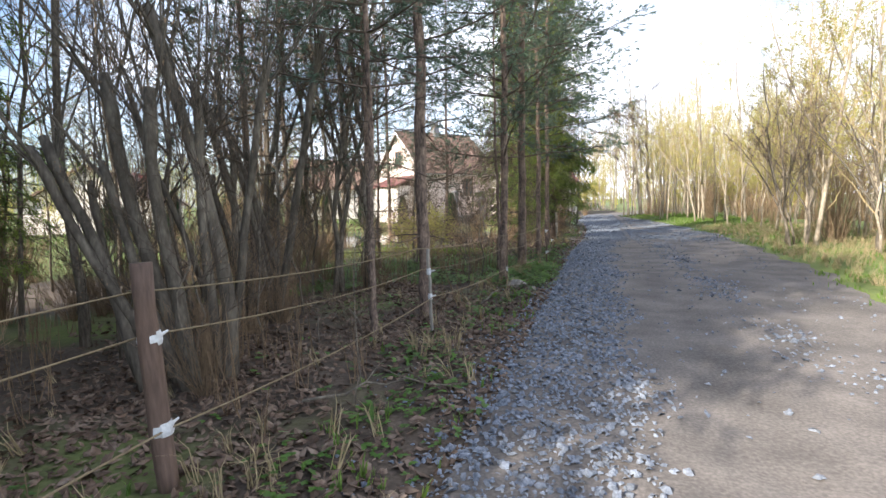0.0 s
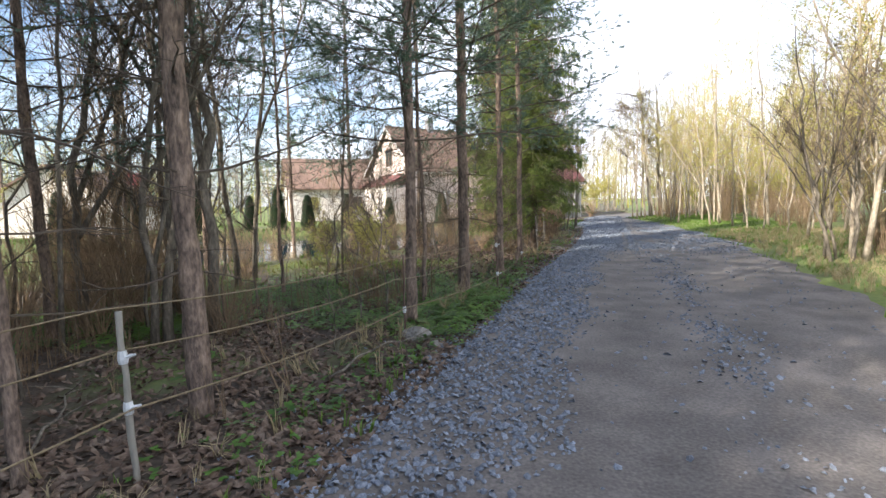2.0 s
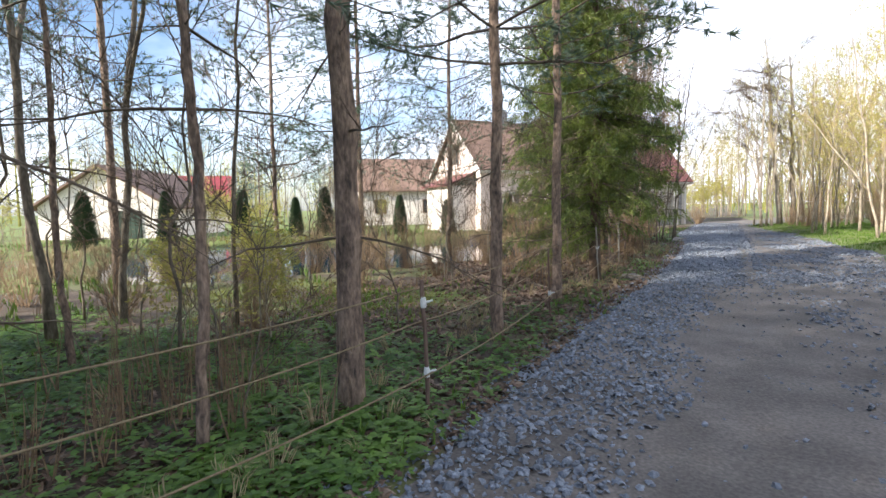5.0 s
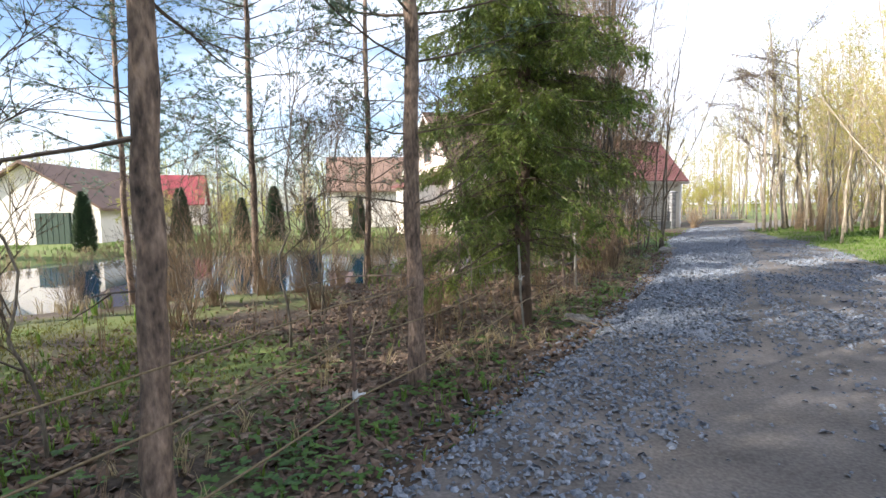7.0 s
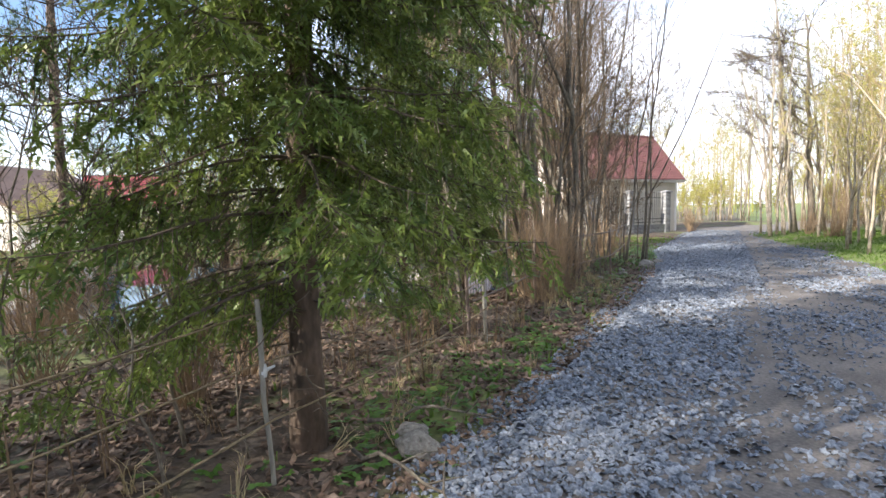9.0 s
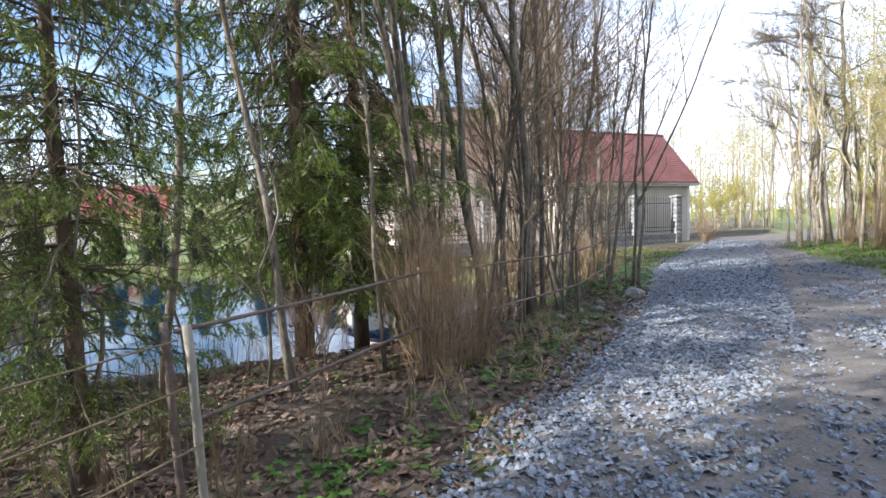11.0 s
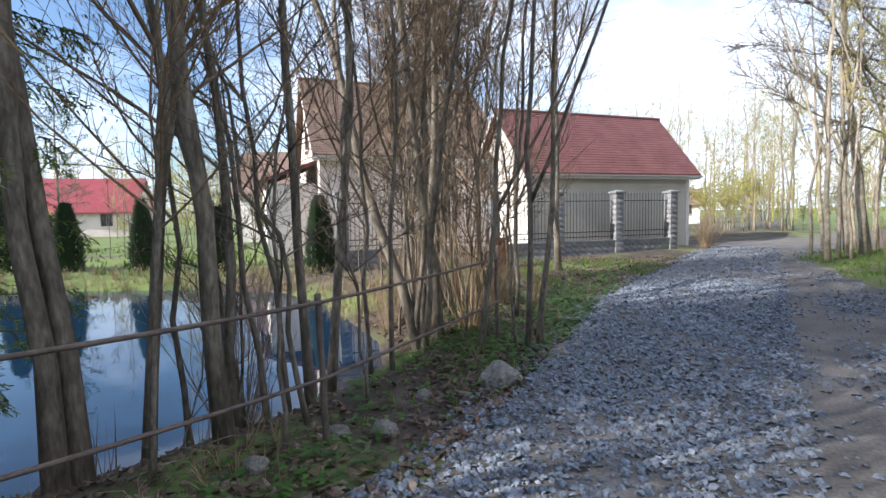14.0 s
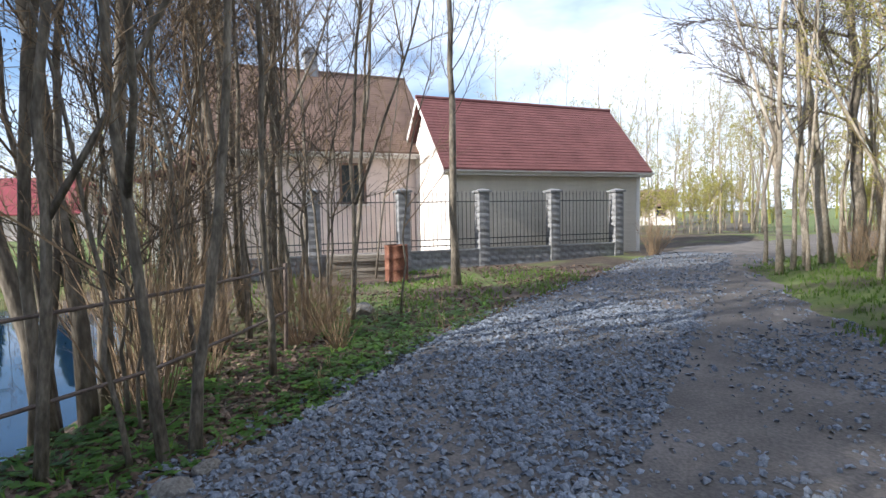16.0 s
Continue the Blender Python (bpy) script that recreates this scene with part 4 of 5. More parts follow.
# alders along the pond bank
for i, (x, y, s) in enumerate([(-3.07, 21.7, 0.7), (-5.0, 33.2, 0.9), (-2.3, 25.8, 1), (-1.83, 26.1, 0.6), 
                               (-2.6, 28.25, 1.05), (-2.54, 28.85, 1), (-4.6, 33.6, 1), (-2.3, 29.5, 1), (-5.2, 34.4, 0.9), (-2.1, 28.65, 0.8), (-1.38, 29.2, 0.7), (-1.95, 30.5, 0.9),
                               (-2.8, 30.2, 1.1), (-3.5, 32.2, 0.9), (-3.7, 32.0, 1), (-3.3, 31.6, 0.8), (-1.05, 29.7, 0.75), (-1.12, 29.55, 0.6), (-0.98, 29.85, 0.65), (-1.87, 31.2, 0.8),
                               (-1.95, 26.65, 1.0), (-5.5, 35.5, 0.9), (-4.6, 32.6, 1.1), (-4.8, 32.75, 1.15), (-4.45, 32.9, 1.1), (-4.7, 32.4, 1.0), (-3.9, 32.9, 0.8), (-4.1, 33.3, 1), (-3.0, 33.6, 0.8), (-2.6, 34.2, 0.7), (-6.6, 36.2, 0.9), (-4.2, 31.8, 1.0), (-5.9, 36.9, 0.9), (-6.3, 38.2, 0.8), (-4.9, 33.9, 0.8), (-4.4, 34.6, 0.8), (-2.6, 22.6, 0.7), (-2.2, 23.4, 0.6)]):
    alders.at(i, x, y, turn(), s, (place.uniform(-5, 5), place.uniform(-5, 5)))
yard_alder = Kind("alder_tree", [broadleaf_parts(47, 11, 0.095, 3.4, (-0.012, 0.0), boughs=22, wob=0.03)], "straight alder standing alone before the yard fence", "tree", "alders by the pond")
yard_alder.at(0, -3.58, 37.6, 10)
for k, (x, y, a) in enumerate([(-2.45, 29.65, -15), (-2.3, 29.85, -3), (-2.6, 25.5, -9), (-2.35, 25.95, -6)]):
    alders.at((2, 0, 4, 0)[k % 4], x, y, 0, 1.1, (0, a))
for _ in range(26):
    x, y = place.uniform(-5.6, -2.6), place.uniform(30.4, 34.0)
    if pond_distance(np.array([x]), np.array([y]))[0] > 0.08:
        saplings.at(2, x, y, turn(), place.uniform(0.8, 1.5), (place.uniform(-6, 6), place.uniform(-6, 6)))
for _ in range(26):
    alders.at(place.randrange(6), place.uniform(-32, -14), place.uniform(34, 48), turn(), place.uniform(0.4, 0.65))
bent_trees.at(0, -2.08, 23.95, 200, 0.95)
for k, (x, y) in enumerate([(-2.3, 26.3), (-2.45, 26.7), (-2.2, 26.9), (-2.5, 27.2), (-2.15, 27.35), (-2.05, 27.5), (-2.55, 26.45), (-1.95, 27.0), (-2.6, 24.9)]):
    alders.at((3, 5, 1)[k % 3], x, y, turn(), place.uniform(0.85, 1.05), (place.uniform(-7, 7), place.uniform(-7, 7)))
for k in range(4):
    x, y = place.uniform(-3.0, -1.75), (place.uniform(24.2, 26.0) if k % 2 else place.uniform(27.9, 30.2))
    alders.at((3, 5, 1)[k % 3], x, y, turn(), place.uniform(0.6, 0.9), (place.uniform(-4, 4), place.uniform(-4, 4)))
for _ in range(16):
    t = place.random()
    x, y = place.uniform(-4.0, -1.3), 19.5 + 12.5 * t
    if pond_distance(np.array([x]), np.array([y]))[0] > 0.1:
        saplings.at(place.randrange(3), x, y, turn(), place.uniform(0.6, 1.2), (place.uniform(-8, 8), place.uniform(-8, 8)))
for _ in range(64):
    x, y = place.uniform(-7, -1.5), place.uniform(1.5, 18)
    saplings.at(place.randrange(3), x, y, turn(), place.uniform(0.4, 0.9), (place.uniform(-6, 6), place.uniform(-6, 6)))
for _ in range(8):
    saplings.at(2, place.uniform(-7.5, -3.6), place.uniform(18.6, 22.5), turn(), place.uniform(0.6, 1.0), (place.uniform(-5, 5), place.uniform(-5, 5)))
# leafy thickets
thickets = Kind("leafy_bush", [broadleaf_parts(81, 3.6, 0.03, 0.3, (0.05, 0), 7, "pale_bark", "pale_twig", fork=3, boughs=30, leaf=1.9), broadleaf_parts(82, 4.6, 0.035, 0.5, (-0.06, 0.04), 7, "pale_bark", "pale_twig", fork=3, boughs=34, leaf=1.9)],
                "loose bush with fresh yellow-green leaves", "shrub", "leafy bushes")
for _ in range(9):
    y = place.uniform(56, 63)
    x = float(road_left(np.array([y]))[0]) - place.uniform(0.8, 9)
    thickets.at(place.randrange(2), x, y, turn(), place.uniform(0.45, 0.9))
for _ in range(34):
    thickets.at(place.randrange(2), place.uniform(-12, 22), place.uniform(64, 78), turn(), place.uniform(0.6, 1.0))
for _ in range(44):
    y = place.uniform(8, 60)
    thickets.at(place.randrange(2), float(road_right(np.array([y]))[0]) + place.uniform(3.5, 14), y, turn(), place.uniform(0.4, 0.8))
for k, (x, y) in enumerate([(-3.8, 12.5), (-4.3, 12.9), (-4.6, 12.0)]):
    thickets.at(k, x, y, 80 * k, 0.34)
for _ in range(20):
    thickets.at(place.randrange(2), place.uniform(-40, -22), place.uniform(8, 48), turn(), place.uniform(0.5, 0.9))
# across the road
spots = [(5.5, 15.5), (5.7, 15.7), (5.4, 15.9), (5.8, 16.9), (4.1, 33), (4.2, 36), (4.6, 37), (3.9, 34.6), (5.2, 30.5), (6, 27), (6.4, 23.5)]
for _ in range(1200):
    y = place.uniform(7, 62)
    x = float(road_right(np.array([y]))[0]) + place.uniform(1.6, 13)
    if all((x - a) ** 2 + (y - b) ** 2 > 1.0 for a, b in spots) and len(spots) < 235:
        spots.append((x, y))
for i, (x, y) in enumerate(spots):
    birches.at(place.randrange(5), x, y, turn(), place.uniform(0.85, 1.15) * float(np.interp(y, [10, 22, 45, 60], [0.88, 0.76, 0.74, 0.7])), (place.uniform(-4, 4), place.uniform(-4, 4)))
# unseen trees added behind the start to shade the road; trees at the far end
for _ in range(20):
    x, y = place.uniform(-13, -3.2), place.uniform(-13, -1.0)
    # no added tree here, so sun still reaches the first stretch of road
    if 0.83 * x - 0.56 * y > -1.8:
        continue
    (pines if place.random() < 0.6 else alders).at(place.randrange(6), x, y, turn(), place.uniform(0.8, 1.1))
spreading.at(0, 4.1, 43.5, 0)
for k, (x, y, size) in enumerate([(3.45, 43.3, 1.0), (2.7, 41.9, 0.9), (2.42, 41.1, 0.85), (2.2, 43.7, 0.9), (3.0, 42.6, 0.85), (2.95, 41.5, 0.7), (5.2, 42.0, 0.8), (5.6, 40.2, 0.9), (2.6, 44.6, 0.8), (3.9, 45.2, 0.8), (4.7, 44.4, 0.85), (3.6, 46.8, 0.75), (5.4, 46.5, 0.85), (4.4, 48.2, 0.8), (6.2, 44.0, 0.9), (3.2, 45.6, 0.7)]):
    tall_aspens.at(0 if k == 0 else 1 + k % 2, x, y, place.uniform(-25, 25), size, (0, place.uniform(-3, 3)))
for k, (x, y, a) in enumerate([(4.95, 15.6, -14), (5.15, 15.9, -8), (5.3, 15.5, 4), (5.0, 16.1, -10), (5.9, 13.3, -6)]):
    bent_trees.at(k, x, y, 20 * k, 0.62, (0, a))
for _ in range(6):
    birches.at(place.randrange(5), place.uniform(6, 16), place.uniform(-14, 6), turn(), place.uniform(0.8, 1.1))
for _ in range(62):
    birches.at(place.randrange(5), place.uniform(-14, 22), place.uniform(58, 76), turn(), place.uniform(0.7, 1.2))


def far_woods(name, n, mat, label, seed, w0, w1, r0, r1, tall, cone):
    """A belt of distant trees: stems, and crowns of small leaf clumps."""
    rng = random.Random(seed)
    g = Soup()
    for _ in range(n):
        w, r = radians(rng.uniform(w0, w1)), rng.uniform(r0, r1)
        o = Vector((r * math.sin(w), 10 + r * math.cos(w), -0.2))
        h = tall * rng.uniform(0.7, 1.15)
        g.tube([o, o + Vector((rng.gauss(0, 0.3), rng.gauss(0, 0.3), h * 0.9))], [0.14, 0.03], 4)
        for _ in range(170):
            t = rng.uniform(0.12, 1)
            rad = (1 - t) * 2.2 + 0.2 if cone else 2.2 * math.sin(math.pi * t) ** 0.6
            p = o + Vector((rng.gauss(0, rad * 0.55), rng.gauss(0, rad * 0.55), h * t))
            a, b = rand_dir(rng) * rng.uniform(0.15, 0.4), rand_dir(rng) * rng.uniform(0.15, 0.4)
            g.tri(p, p + a, p + b)
    return tagged(part(name, g, M[mat]), label, "woods", kind="stuff")


far_woods("distant_woods", 190, "spring_leaf", "hazy spring-green woods in the distance", 1, -80, 60, 82, 120, 11, False)
far_woods("distant_woods", 70, "pine_needle", "dark conifers in the distance", 2, -80, 60, 90, 125, 14, True)
for _ in range(34):
    x, y = place.uniform(-60, -24), place.uniform(4, 75)
    (birches if place.random() < 0.6 else pines).at(place.randrange(5), x, y, turn(), place.uniform(0.6, 0.9))

# ---- loose things ----


def stake_thing(x, y, tall, r, mat, label, tapes=(), lean=(0, 0), seed=0):
    rng = random.Random(seed)
    t = thing("fence_post", pose(x, y, ground_z(x, y), lean[0], lean[1], rng.uniform(0, 90)), label, "post", "posts of the rope fence")
    s = Soup()
    pts = [Vector((rng.gauss(0, 0.004), rng.gauss(0, 0.004), -0.1 + (tall + 0.1) * i / 6)) for i in range(7)]
    s.tube(pts, [r * rng.uniform(0.92, 1.08) for _ in range(7)], 9)
    part("pole", s, M[mat], t, smooth=True)
    for z in tapes:
        b = Soup()
        b.tube([Vector((0, 0, z - 0.035)), Vector((0, 0, z - 0.012)), Vector((0, 0, z + 0.014)), Vector((0, 0, z + 0.035))], [r + 0.004, r + 0.009, r + 0.007, r + 0.003], 9)
        b.tube([Vector((r, 0, z)), Vector((r + 0.05, 0.01, z + 0.012))], [0.012, 0.006], 5)
        part("tape", b, M["tape"], t, "white tape wound round the post")
    return t


POSTS = [(-2.14, 1.97, 1.18, 0.05, "stake", (0.33, 0.80)), (-1.78, 5.3, 0.95, 0.018, "grey_stake", (0.42, 0.70)), (-1.45, 8.35, 0.9, 0.012, "stake", (0.3,)), (-1.05, 11.36, 0.9, 0.014, "stake", (0.28, 0.75)),
         (-1.2, 14.6, 0.85, 0.012, "stake", (0.3,)), (-1.28, 17.75, 1.0, 0.014, "grey_stake", (0.62,)), (-1.5, 21.0, 1.0, 0.022, "grey_stake", ())]
for k, (x, y, tall, r, mt, tp) in enumerate(POSTS):
    stake_thing(x, y, tall, r, mt, "brown wooden fence post bound with white tape" if r > 0.03 else "thin grey wooden stake holding the rope", tp, ((k * 7) % 5 - 2, (k * 5) % 5 - 2), k)


def rope_thing(points, sag, r, label, mat="rope", name="rope"):
    s = Soup()
    pts = []
    for a, b in zip(points, points[1:]):
        for i in range(9):
            t = i / 9
            p = a.lerp(b, t)
            p.z -= sag * 4 * t * (1 - t)
            pts.append(p)
    pts.append(points[-1])
    s.tube(pts, [r] * len(pts), 6)
    return tagged(part(name, s, M[mat], smooth=True), label, "rope" if mat == "rope" else "rail")


def at_posts(hs, first=0, dx=0.03):
    return [Vector((POSTS[i][0] + dx, POSTS[i][1], ground_z(*POSTS[i][:2]) + h)) for i, h in enumerate(hs, first)]


rope_thing([Vector((-2.7, -3.0, 0.1))] + at_posts((0.33, 0.42, 0.32, 0.28, 0.30, 0.36, 0.4), 0), 0.05, 0.0062, "pale slack rope tied low along the posts")
rope_thing([Vector((-2.8, -3.0, 0.75))] + at_posts((0.80, 0.72, 0.62, 0.60, 0.62, 0.64, 0.66), 0, -0.1), 0.06, 0.0055, "weathered rope strung at knee height between posts")
rope_thing([Vector((-2.9, -3.0, 0.95))] + at_posts((1.02, 0.95, 0.84, 0.82, 0.84, 0.9, 0.9), 0, -0.16), 0.05, 0.0055, "weathered upper rope strung between posts")
# steel rails by the pond
RAIL = [(-1.7, 21.0), (-1.75, 23.4), (-1.55, 25.3), (-1.3, 26.95), (-1.53, 29.9), (-2.6, 32.0)]
for k, (x, y) in enumerate(RAIL):
    stake_thing(x, y, 1.0, 0.022, "rusty_steel", "rusty steel pipe post of the pond rail", (), (0, (k % 3 - 1) * 2), 40 + k)
for h, lab in ((0.95, "rusty upper rail along the pond"), (0.45, "rusty lower rail along the pond")):
    rope_thing([Vector((x + 0.02, y, ground_z(x, y) + h)) for x, y in RAIL], 0.01, 0.014, lab, "rusty_steel", "pond_rail")


def stone_mesh(seed, flat=0.7):
    rng = random.Random(seed)
    bm = bmesh.new()
    bmesh.ops.create_icosphere(bm, subdivisions=3, radius=1)
    noise_at = Vector((seed * 3.1, seed * 1.7, 0))
    for v in bm.verts:
        n = noise.noise(v.co * 1.3 + noise_at) * 0.35 + noise.noise(v.co * 3.5 + noise_at) * 0.10
        v.co *= 1 + n
        v.co.z = max(v.co.z, -0.45) * flat
    me = bpy.data.meshes.new("boulder")
    bm.to_mesh(me)
    bm.free()
    me.materials.append(M["boulder"])
    return me


boulders = [stone_mesh(k) for k in (1, 2, 3)]
for k, (x, y, r) in enumerate([(-1.28, 8.28, 0.13), (-1.0, 8.05, 0.06), (-0.8, 18.45, 0.13), (-0.95, 18.6, 0.1), (-0.80, 28.5, 0.18), (-0.64, 29.5, 0.10), (-0.71, 29.75, 0.07), (-0.62, 29.25, 0.06), (-3.2, 34.0, 0.2),
                               (-1.1, 27.3, 0.09), (-1.35, 27.1, 0.07), (-1.0, 26.2, 0.06), (-1.2, 25.6, 0.07), (-0.95, 25.2, 0.05), (-1.45, 26.5, 0.08), (-0.62, 30.0, 0.07), (-1.25, 28.0, 0.07)]):
    b = new("boulder", boulders[k % 3])
    b.location, b.scale, b.rotation_euler = (x, y, ground_z(x, y) + 0.18 * r), (r * 1.15, r, r), (0, 0, k * 1.3)
    tagged(b, "rounded grey field stone half sunk beside the road", "stone", "field stones")

# rusty barrel and stacked boards by the fence
barrel = thing("barrel", pose(-5.55, 38.1, ground_z(-5.55, 38.1)), "rusty open steel barrel standing on grass", "barrel")
s = Soup()
prof = [(0.0, 0.28), (0.02, 0.295), (0.04, 0.285), (0.28, 0.285), (0.30, 0.297), (0.32, 0.285), (0.57, 0.285), (0.59, 0.297), (0.61, 0.285), (0.85, 0.285), (0.87, 0.297), (0.89, 0.28)]
s.tube([Vector((0, 0, z)) for z, _ in prof], [r for _, r in prof], 24)
s.f.pop()
part("drum", s, M["rust"], barrel, smooth=True)
s = Soup()
s.tube([Vector((0, 0, 0.6)), Vector((0, 0, 0.62))], [0.275, 0.275], 24)
part("ash_fill", s, M["boulder"], barrel)
stack_rng = random.Random(3)
for k in range(7):
    s = Soup()
    s.box((-0.8, -0.3, 0), (0.8, 0.3, 0.075))
    b = part("plank", s, M["grey_wood"])
    b.matrix_basis = pose(-7.0 + stack_rng.uniform(-0.05, 0.05), 38.4, ground_z(-7, 38.4) + 0.005 + 0.085 * k, 0, 0, 42 + stack_rng.uniform(-4, 4))
    tagged(b, "weathered grey board in a low stack", "board", "stacked boards")

# clipped evergreens on the far bank


def thuja_parts(seed, h, r):
    rng = random.Random(seed)
    s, g = Soup(), Soup()
    s.tube([Vector((0, 0, -0.1)), Vector((0, 0, h * 0.8))], [0.05, 0.02], 6)
    for _ in range(2600):
        t = rng.random() ** 0.8
        rad = r * min(1, 0.8 + t) * (1 - t) ** 0.5 * rng.uniform(0.7, 1.08)
        w = rng.uniform(0, 6.28)
        p = Vector((rad * math.cos(w), rad * math.sin(w), t * h - 0.05))
        out = Vector((math.cos(w), math.sin(w), 1.3)).normalized()
        sd = Vector((-math.sin(w), math.cos(w), 0)) * 0.05
        g.tri(p - sd, p + sd, p + out * rng.uniform(0.12, 0.24))
    return s.mesh("trunk", M["twig"]), g.mesh("crown", M["thuja"])


thujas = Kind("thuja", [thuja_parts(1, 2.5, 0.5), thuja_parts(2, 2.2, 0.48)], "dark clipped cone-shaped thuja on the pond bank", "shrub", "thujas by the pond")
for k, (x, y) in enumerate([(-15.8, 33.2), (-17.9, 31.9), (-19.5, 31.0), (-13.2, 34.2), (-23.5, 24.0), (-24, 20.5), (-21, 30.2), (-9.9, 35.2), (-23.2, 28.3)]):
    thujas.at(k, x, y, k * 40, 0.9 + 0.1 * (k % 3))


def fallen_branch(x, y, length, r, turn_by, seed):
    rng = random.Random(seed)
    s = Soup()
    a = radians(turn_by)
    o = Vector((x, y, ground_z(x, y) + 0.05))
    pts = [o]
    for i in range(8):
        a += rng.gauss(0, 0.16)
        q = pts[-1] + Vector((math.cos(a), math.sin(a), 0)) * length / 8
        q.z = ground_z(q.x, q.y) + 0.03 + 0.12 * math.sin(math.pi * (i + 1) / 8) * rng.uniform(0.4, 1.2)
        pts.append(q)
    s.tube(pts, taper(r, 8, 0.3), 6)
    for i in (3, 5, 6):
        s.tube(stroke(pts[i], rand_dir(rng, 0.5) + Vector((0, 0, 0.4)), length * 0.22, 3, rng, 0.15), taper(r * 0.5, 3, 0.3), 4)
    tagged(part("fallen_branch", s, M["alder_bark"], smooth=True), "bleached dead branch lying on the leaves", "branch", "fallen branches")


for k, q in enumerate([(-1.3, 18.6, 0.9, 0.016, 20), (-1.1, 18.2, 1.1, 0.014, -20), (-1.9, 26.0, 1.1, 0.008, 60), (-1.4, 25.4, 0.6, 0.007, 140), (-2.0, 3.0, 1.2, 0.012, 30), (-1.6, 7.0, 1.4, 0.011, 80), (-1.5, 24.0, 1.2, 0.012, 10),
                       (-1.5, 29.9, 0.7, 0.008, 50), (-2.2, 14.0, 1.3, 0.012, 100), (-2.4, 20.2, 1.5, 0.014, 30), (-2.6, 5.2, 1.5, 0.012, 120), (-1.7, 16.4, 1.0, 0.01, 160)]):
    fallen_branch(*q, 70 + k)

# ---- stuff on the ground ----


def scatter(name, verts, faces, at, size, tilt, mat, label, category, seed, yaw_only=False):
    """Many small copies of one shape, joined: at is an array of places, size of scales, tilt in radians."""
    rng = np.random.default_rng(seed)
    v = np.array(verts, float)
    k, n = len(v), len(at)
    yaw = rng.uniform(0, 2 * np.pi, n)
    tx, ty = rng.normal(0, tilt, n), rng.normal(0, tilt, n)
    c, s = np.cos(yaw), np.sin(yaw)
    zero, one = np.zeros(n), np.ones(n)
    rz = np.stack([np.stack([c, -s, zero], -1), np.stack([s, c, zero], -1), np.stack([zero, zero, one], -1)], 1)
    cx, sx = np.cos(tx), np.sin(tx)
    rx = np.stack([np.stack([one, zero, zero], -1), np.stack([zero, cx, -sx], -1), np.stack([zero, sx, cx], -1)], 1)
    cy, sy = np.cos(ty), np.sin(ty)
    ry = np.stack([np.stack([cy, zero, sy], -1), np.stack([zero, one, zero], -1), np.stack([-sy, zero, cy], -1)], 1)
    turned = np.einsum("nij,njk,nkl->nil", rz, rx, ry)
    stretch = rng.uniform(0.75, 1.3, (n, 3)) if not yaw_only else np.ones((n, 3))
    loc = v[None] * (size[:, None] * stretch)[:, None, :]
    if not yaw_only:
        loc = loc * (1 + rng.normal(0, 0.12, (n, k, 1)))
    co = np.einsum("nij,nkj->nki", turned, loc) + at[:, None, :]
    me = bpy.data.meshes.new(name)
    fs = np.array(faces)
    m = fs.shape[1]
    allf = (fs[None] + (np.arange(n) * k)[:, None, None]).reshape(-1)
    nf = n * len(fs)
    me.vertices.add(n * k)
    me.vertices.foreach_set("co", co.astype(np.float32).ravel())
    me.loops.add(nf * m)
    me.loops.foreach_set("vertex_index", allf.astype(np.int32))
    me.polygons.add(nf)
    me.polygons.foreach_set("loop_start", np.arange(0, nf * m, m, dtype=np.int32))
    me.update(calc_edges=True)
    me.validate()
    me.shade_flat()
    me.materials.append(M[mat])
    return tagged(new(name, me), label, category, kind="stuff")


def sprinkle(n, x0, x1, y0, y1, seed, keep=None, lift=0.0, base=height):
    rng = np.random.default_rng(seed)
    x, y = rng.uniform(x0, x1, n), rng.uniform(y0, y1, n)
    if keep is not None:
        ok = rng.uniform(0, 1, n) < keep(x, y)
        x, y = x[ok], y[ok]
    return np.stack([x, y, base(x, y) + lift], -1)


def top_z(x, y):
    return np.maximum(height(x, y), np.where((x > road_left(y) - 0.1) & (x < road_right(y) + 0.1), road_z(x, y), -9))


def gravel_cover(x, y):
    """How thickly gravel lies: a band on the left at first, then most of the road, thin in the ruts."""
    left = road_left(y)
    u = x - left
    patch = np.clip(0.5 + 0.55 * wave(x, y, 2.1, 0.3), 0.05, 1)
    band = np.clip((u + 0.45) / 0.35, 0, 1) * np.clip((1.12 + 0.12 * np.sin(y * 2.1) + 0.08 * np.sin(y * 5.3) - u) / 0.3, 0, 1)
    stray = np.where((u > -1.15) & (u < 0) & (y < 9), 0.16 * patch * np.clip((u + 1.15) / 0.7, 0.1, 1), 0)
    middle = np.exp(-((x - 1.75) / 0.28) ** 2) * 0.6 * np.clip((y - 3) / 4, 0, 1)
    early = np.maximum(np.maximum(band, stray), np.maximum(middle * patch, np.where(u > 0, 0.02, 0)))
    rut = 1 - 0.85 * np.exp(-((x - 1.65) / 0.22) ** 2) * (y > 24)
    rut = rut * (1 - 0.9 * np.exp(-((x - 1.15) / 0.2) ** 2) * (y < 26))
    late = np.where(x < 1.4, 0.95 * np.clip(0.45 + patch, 0, 1), 0.5 * patch) * rut
    late = np.where(u < -0.35, 0, late)
    k = np.clip((y - 16) / 5, 0, 1)
    inside = (x < road_right(y) - 0.05) & (u > np.where(y < 9, -1.2, -0.5))
    return np.where(inside, early * (1 - k) + late * k, 0)


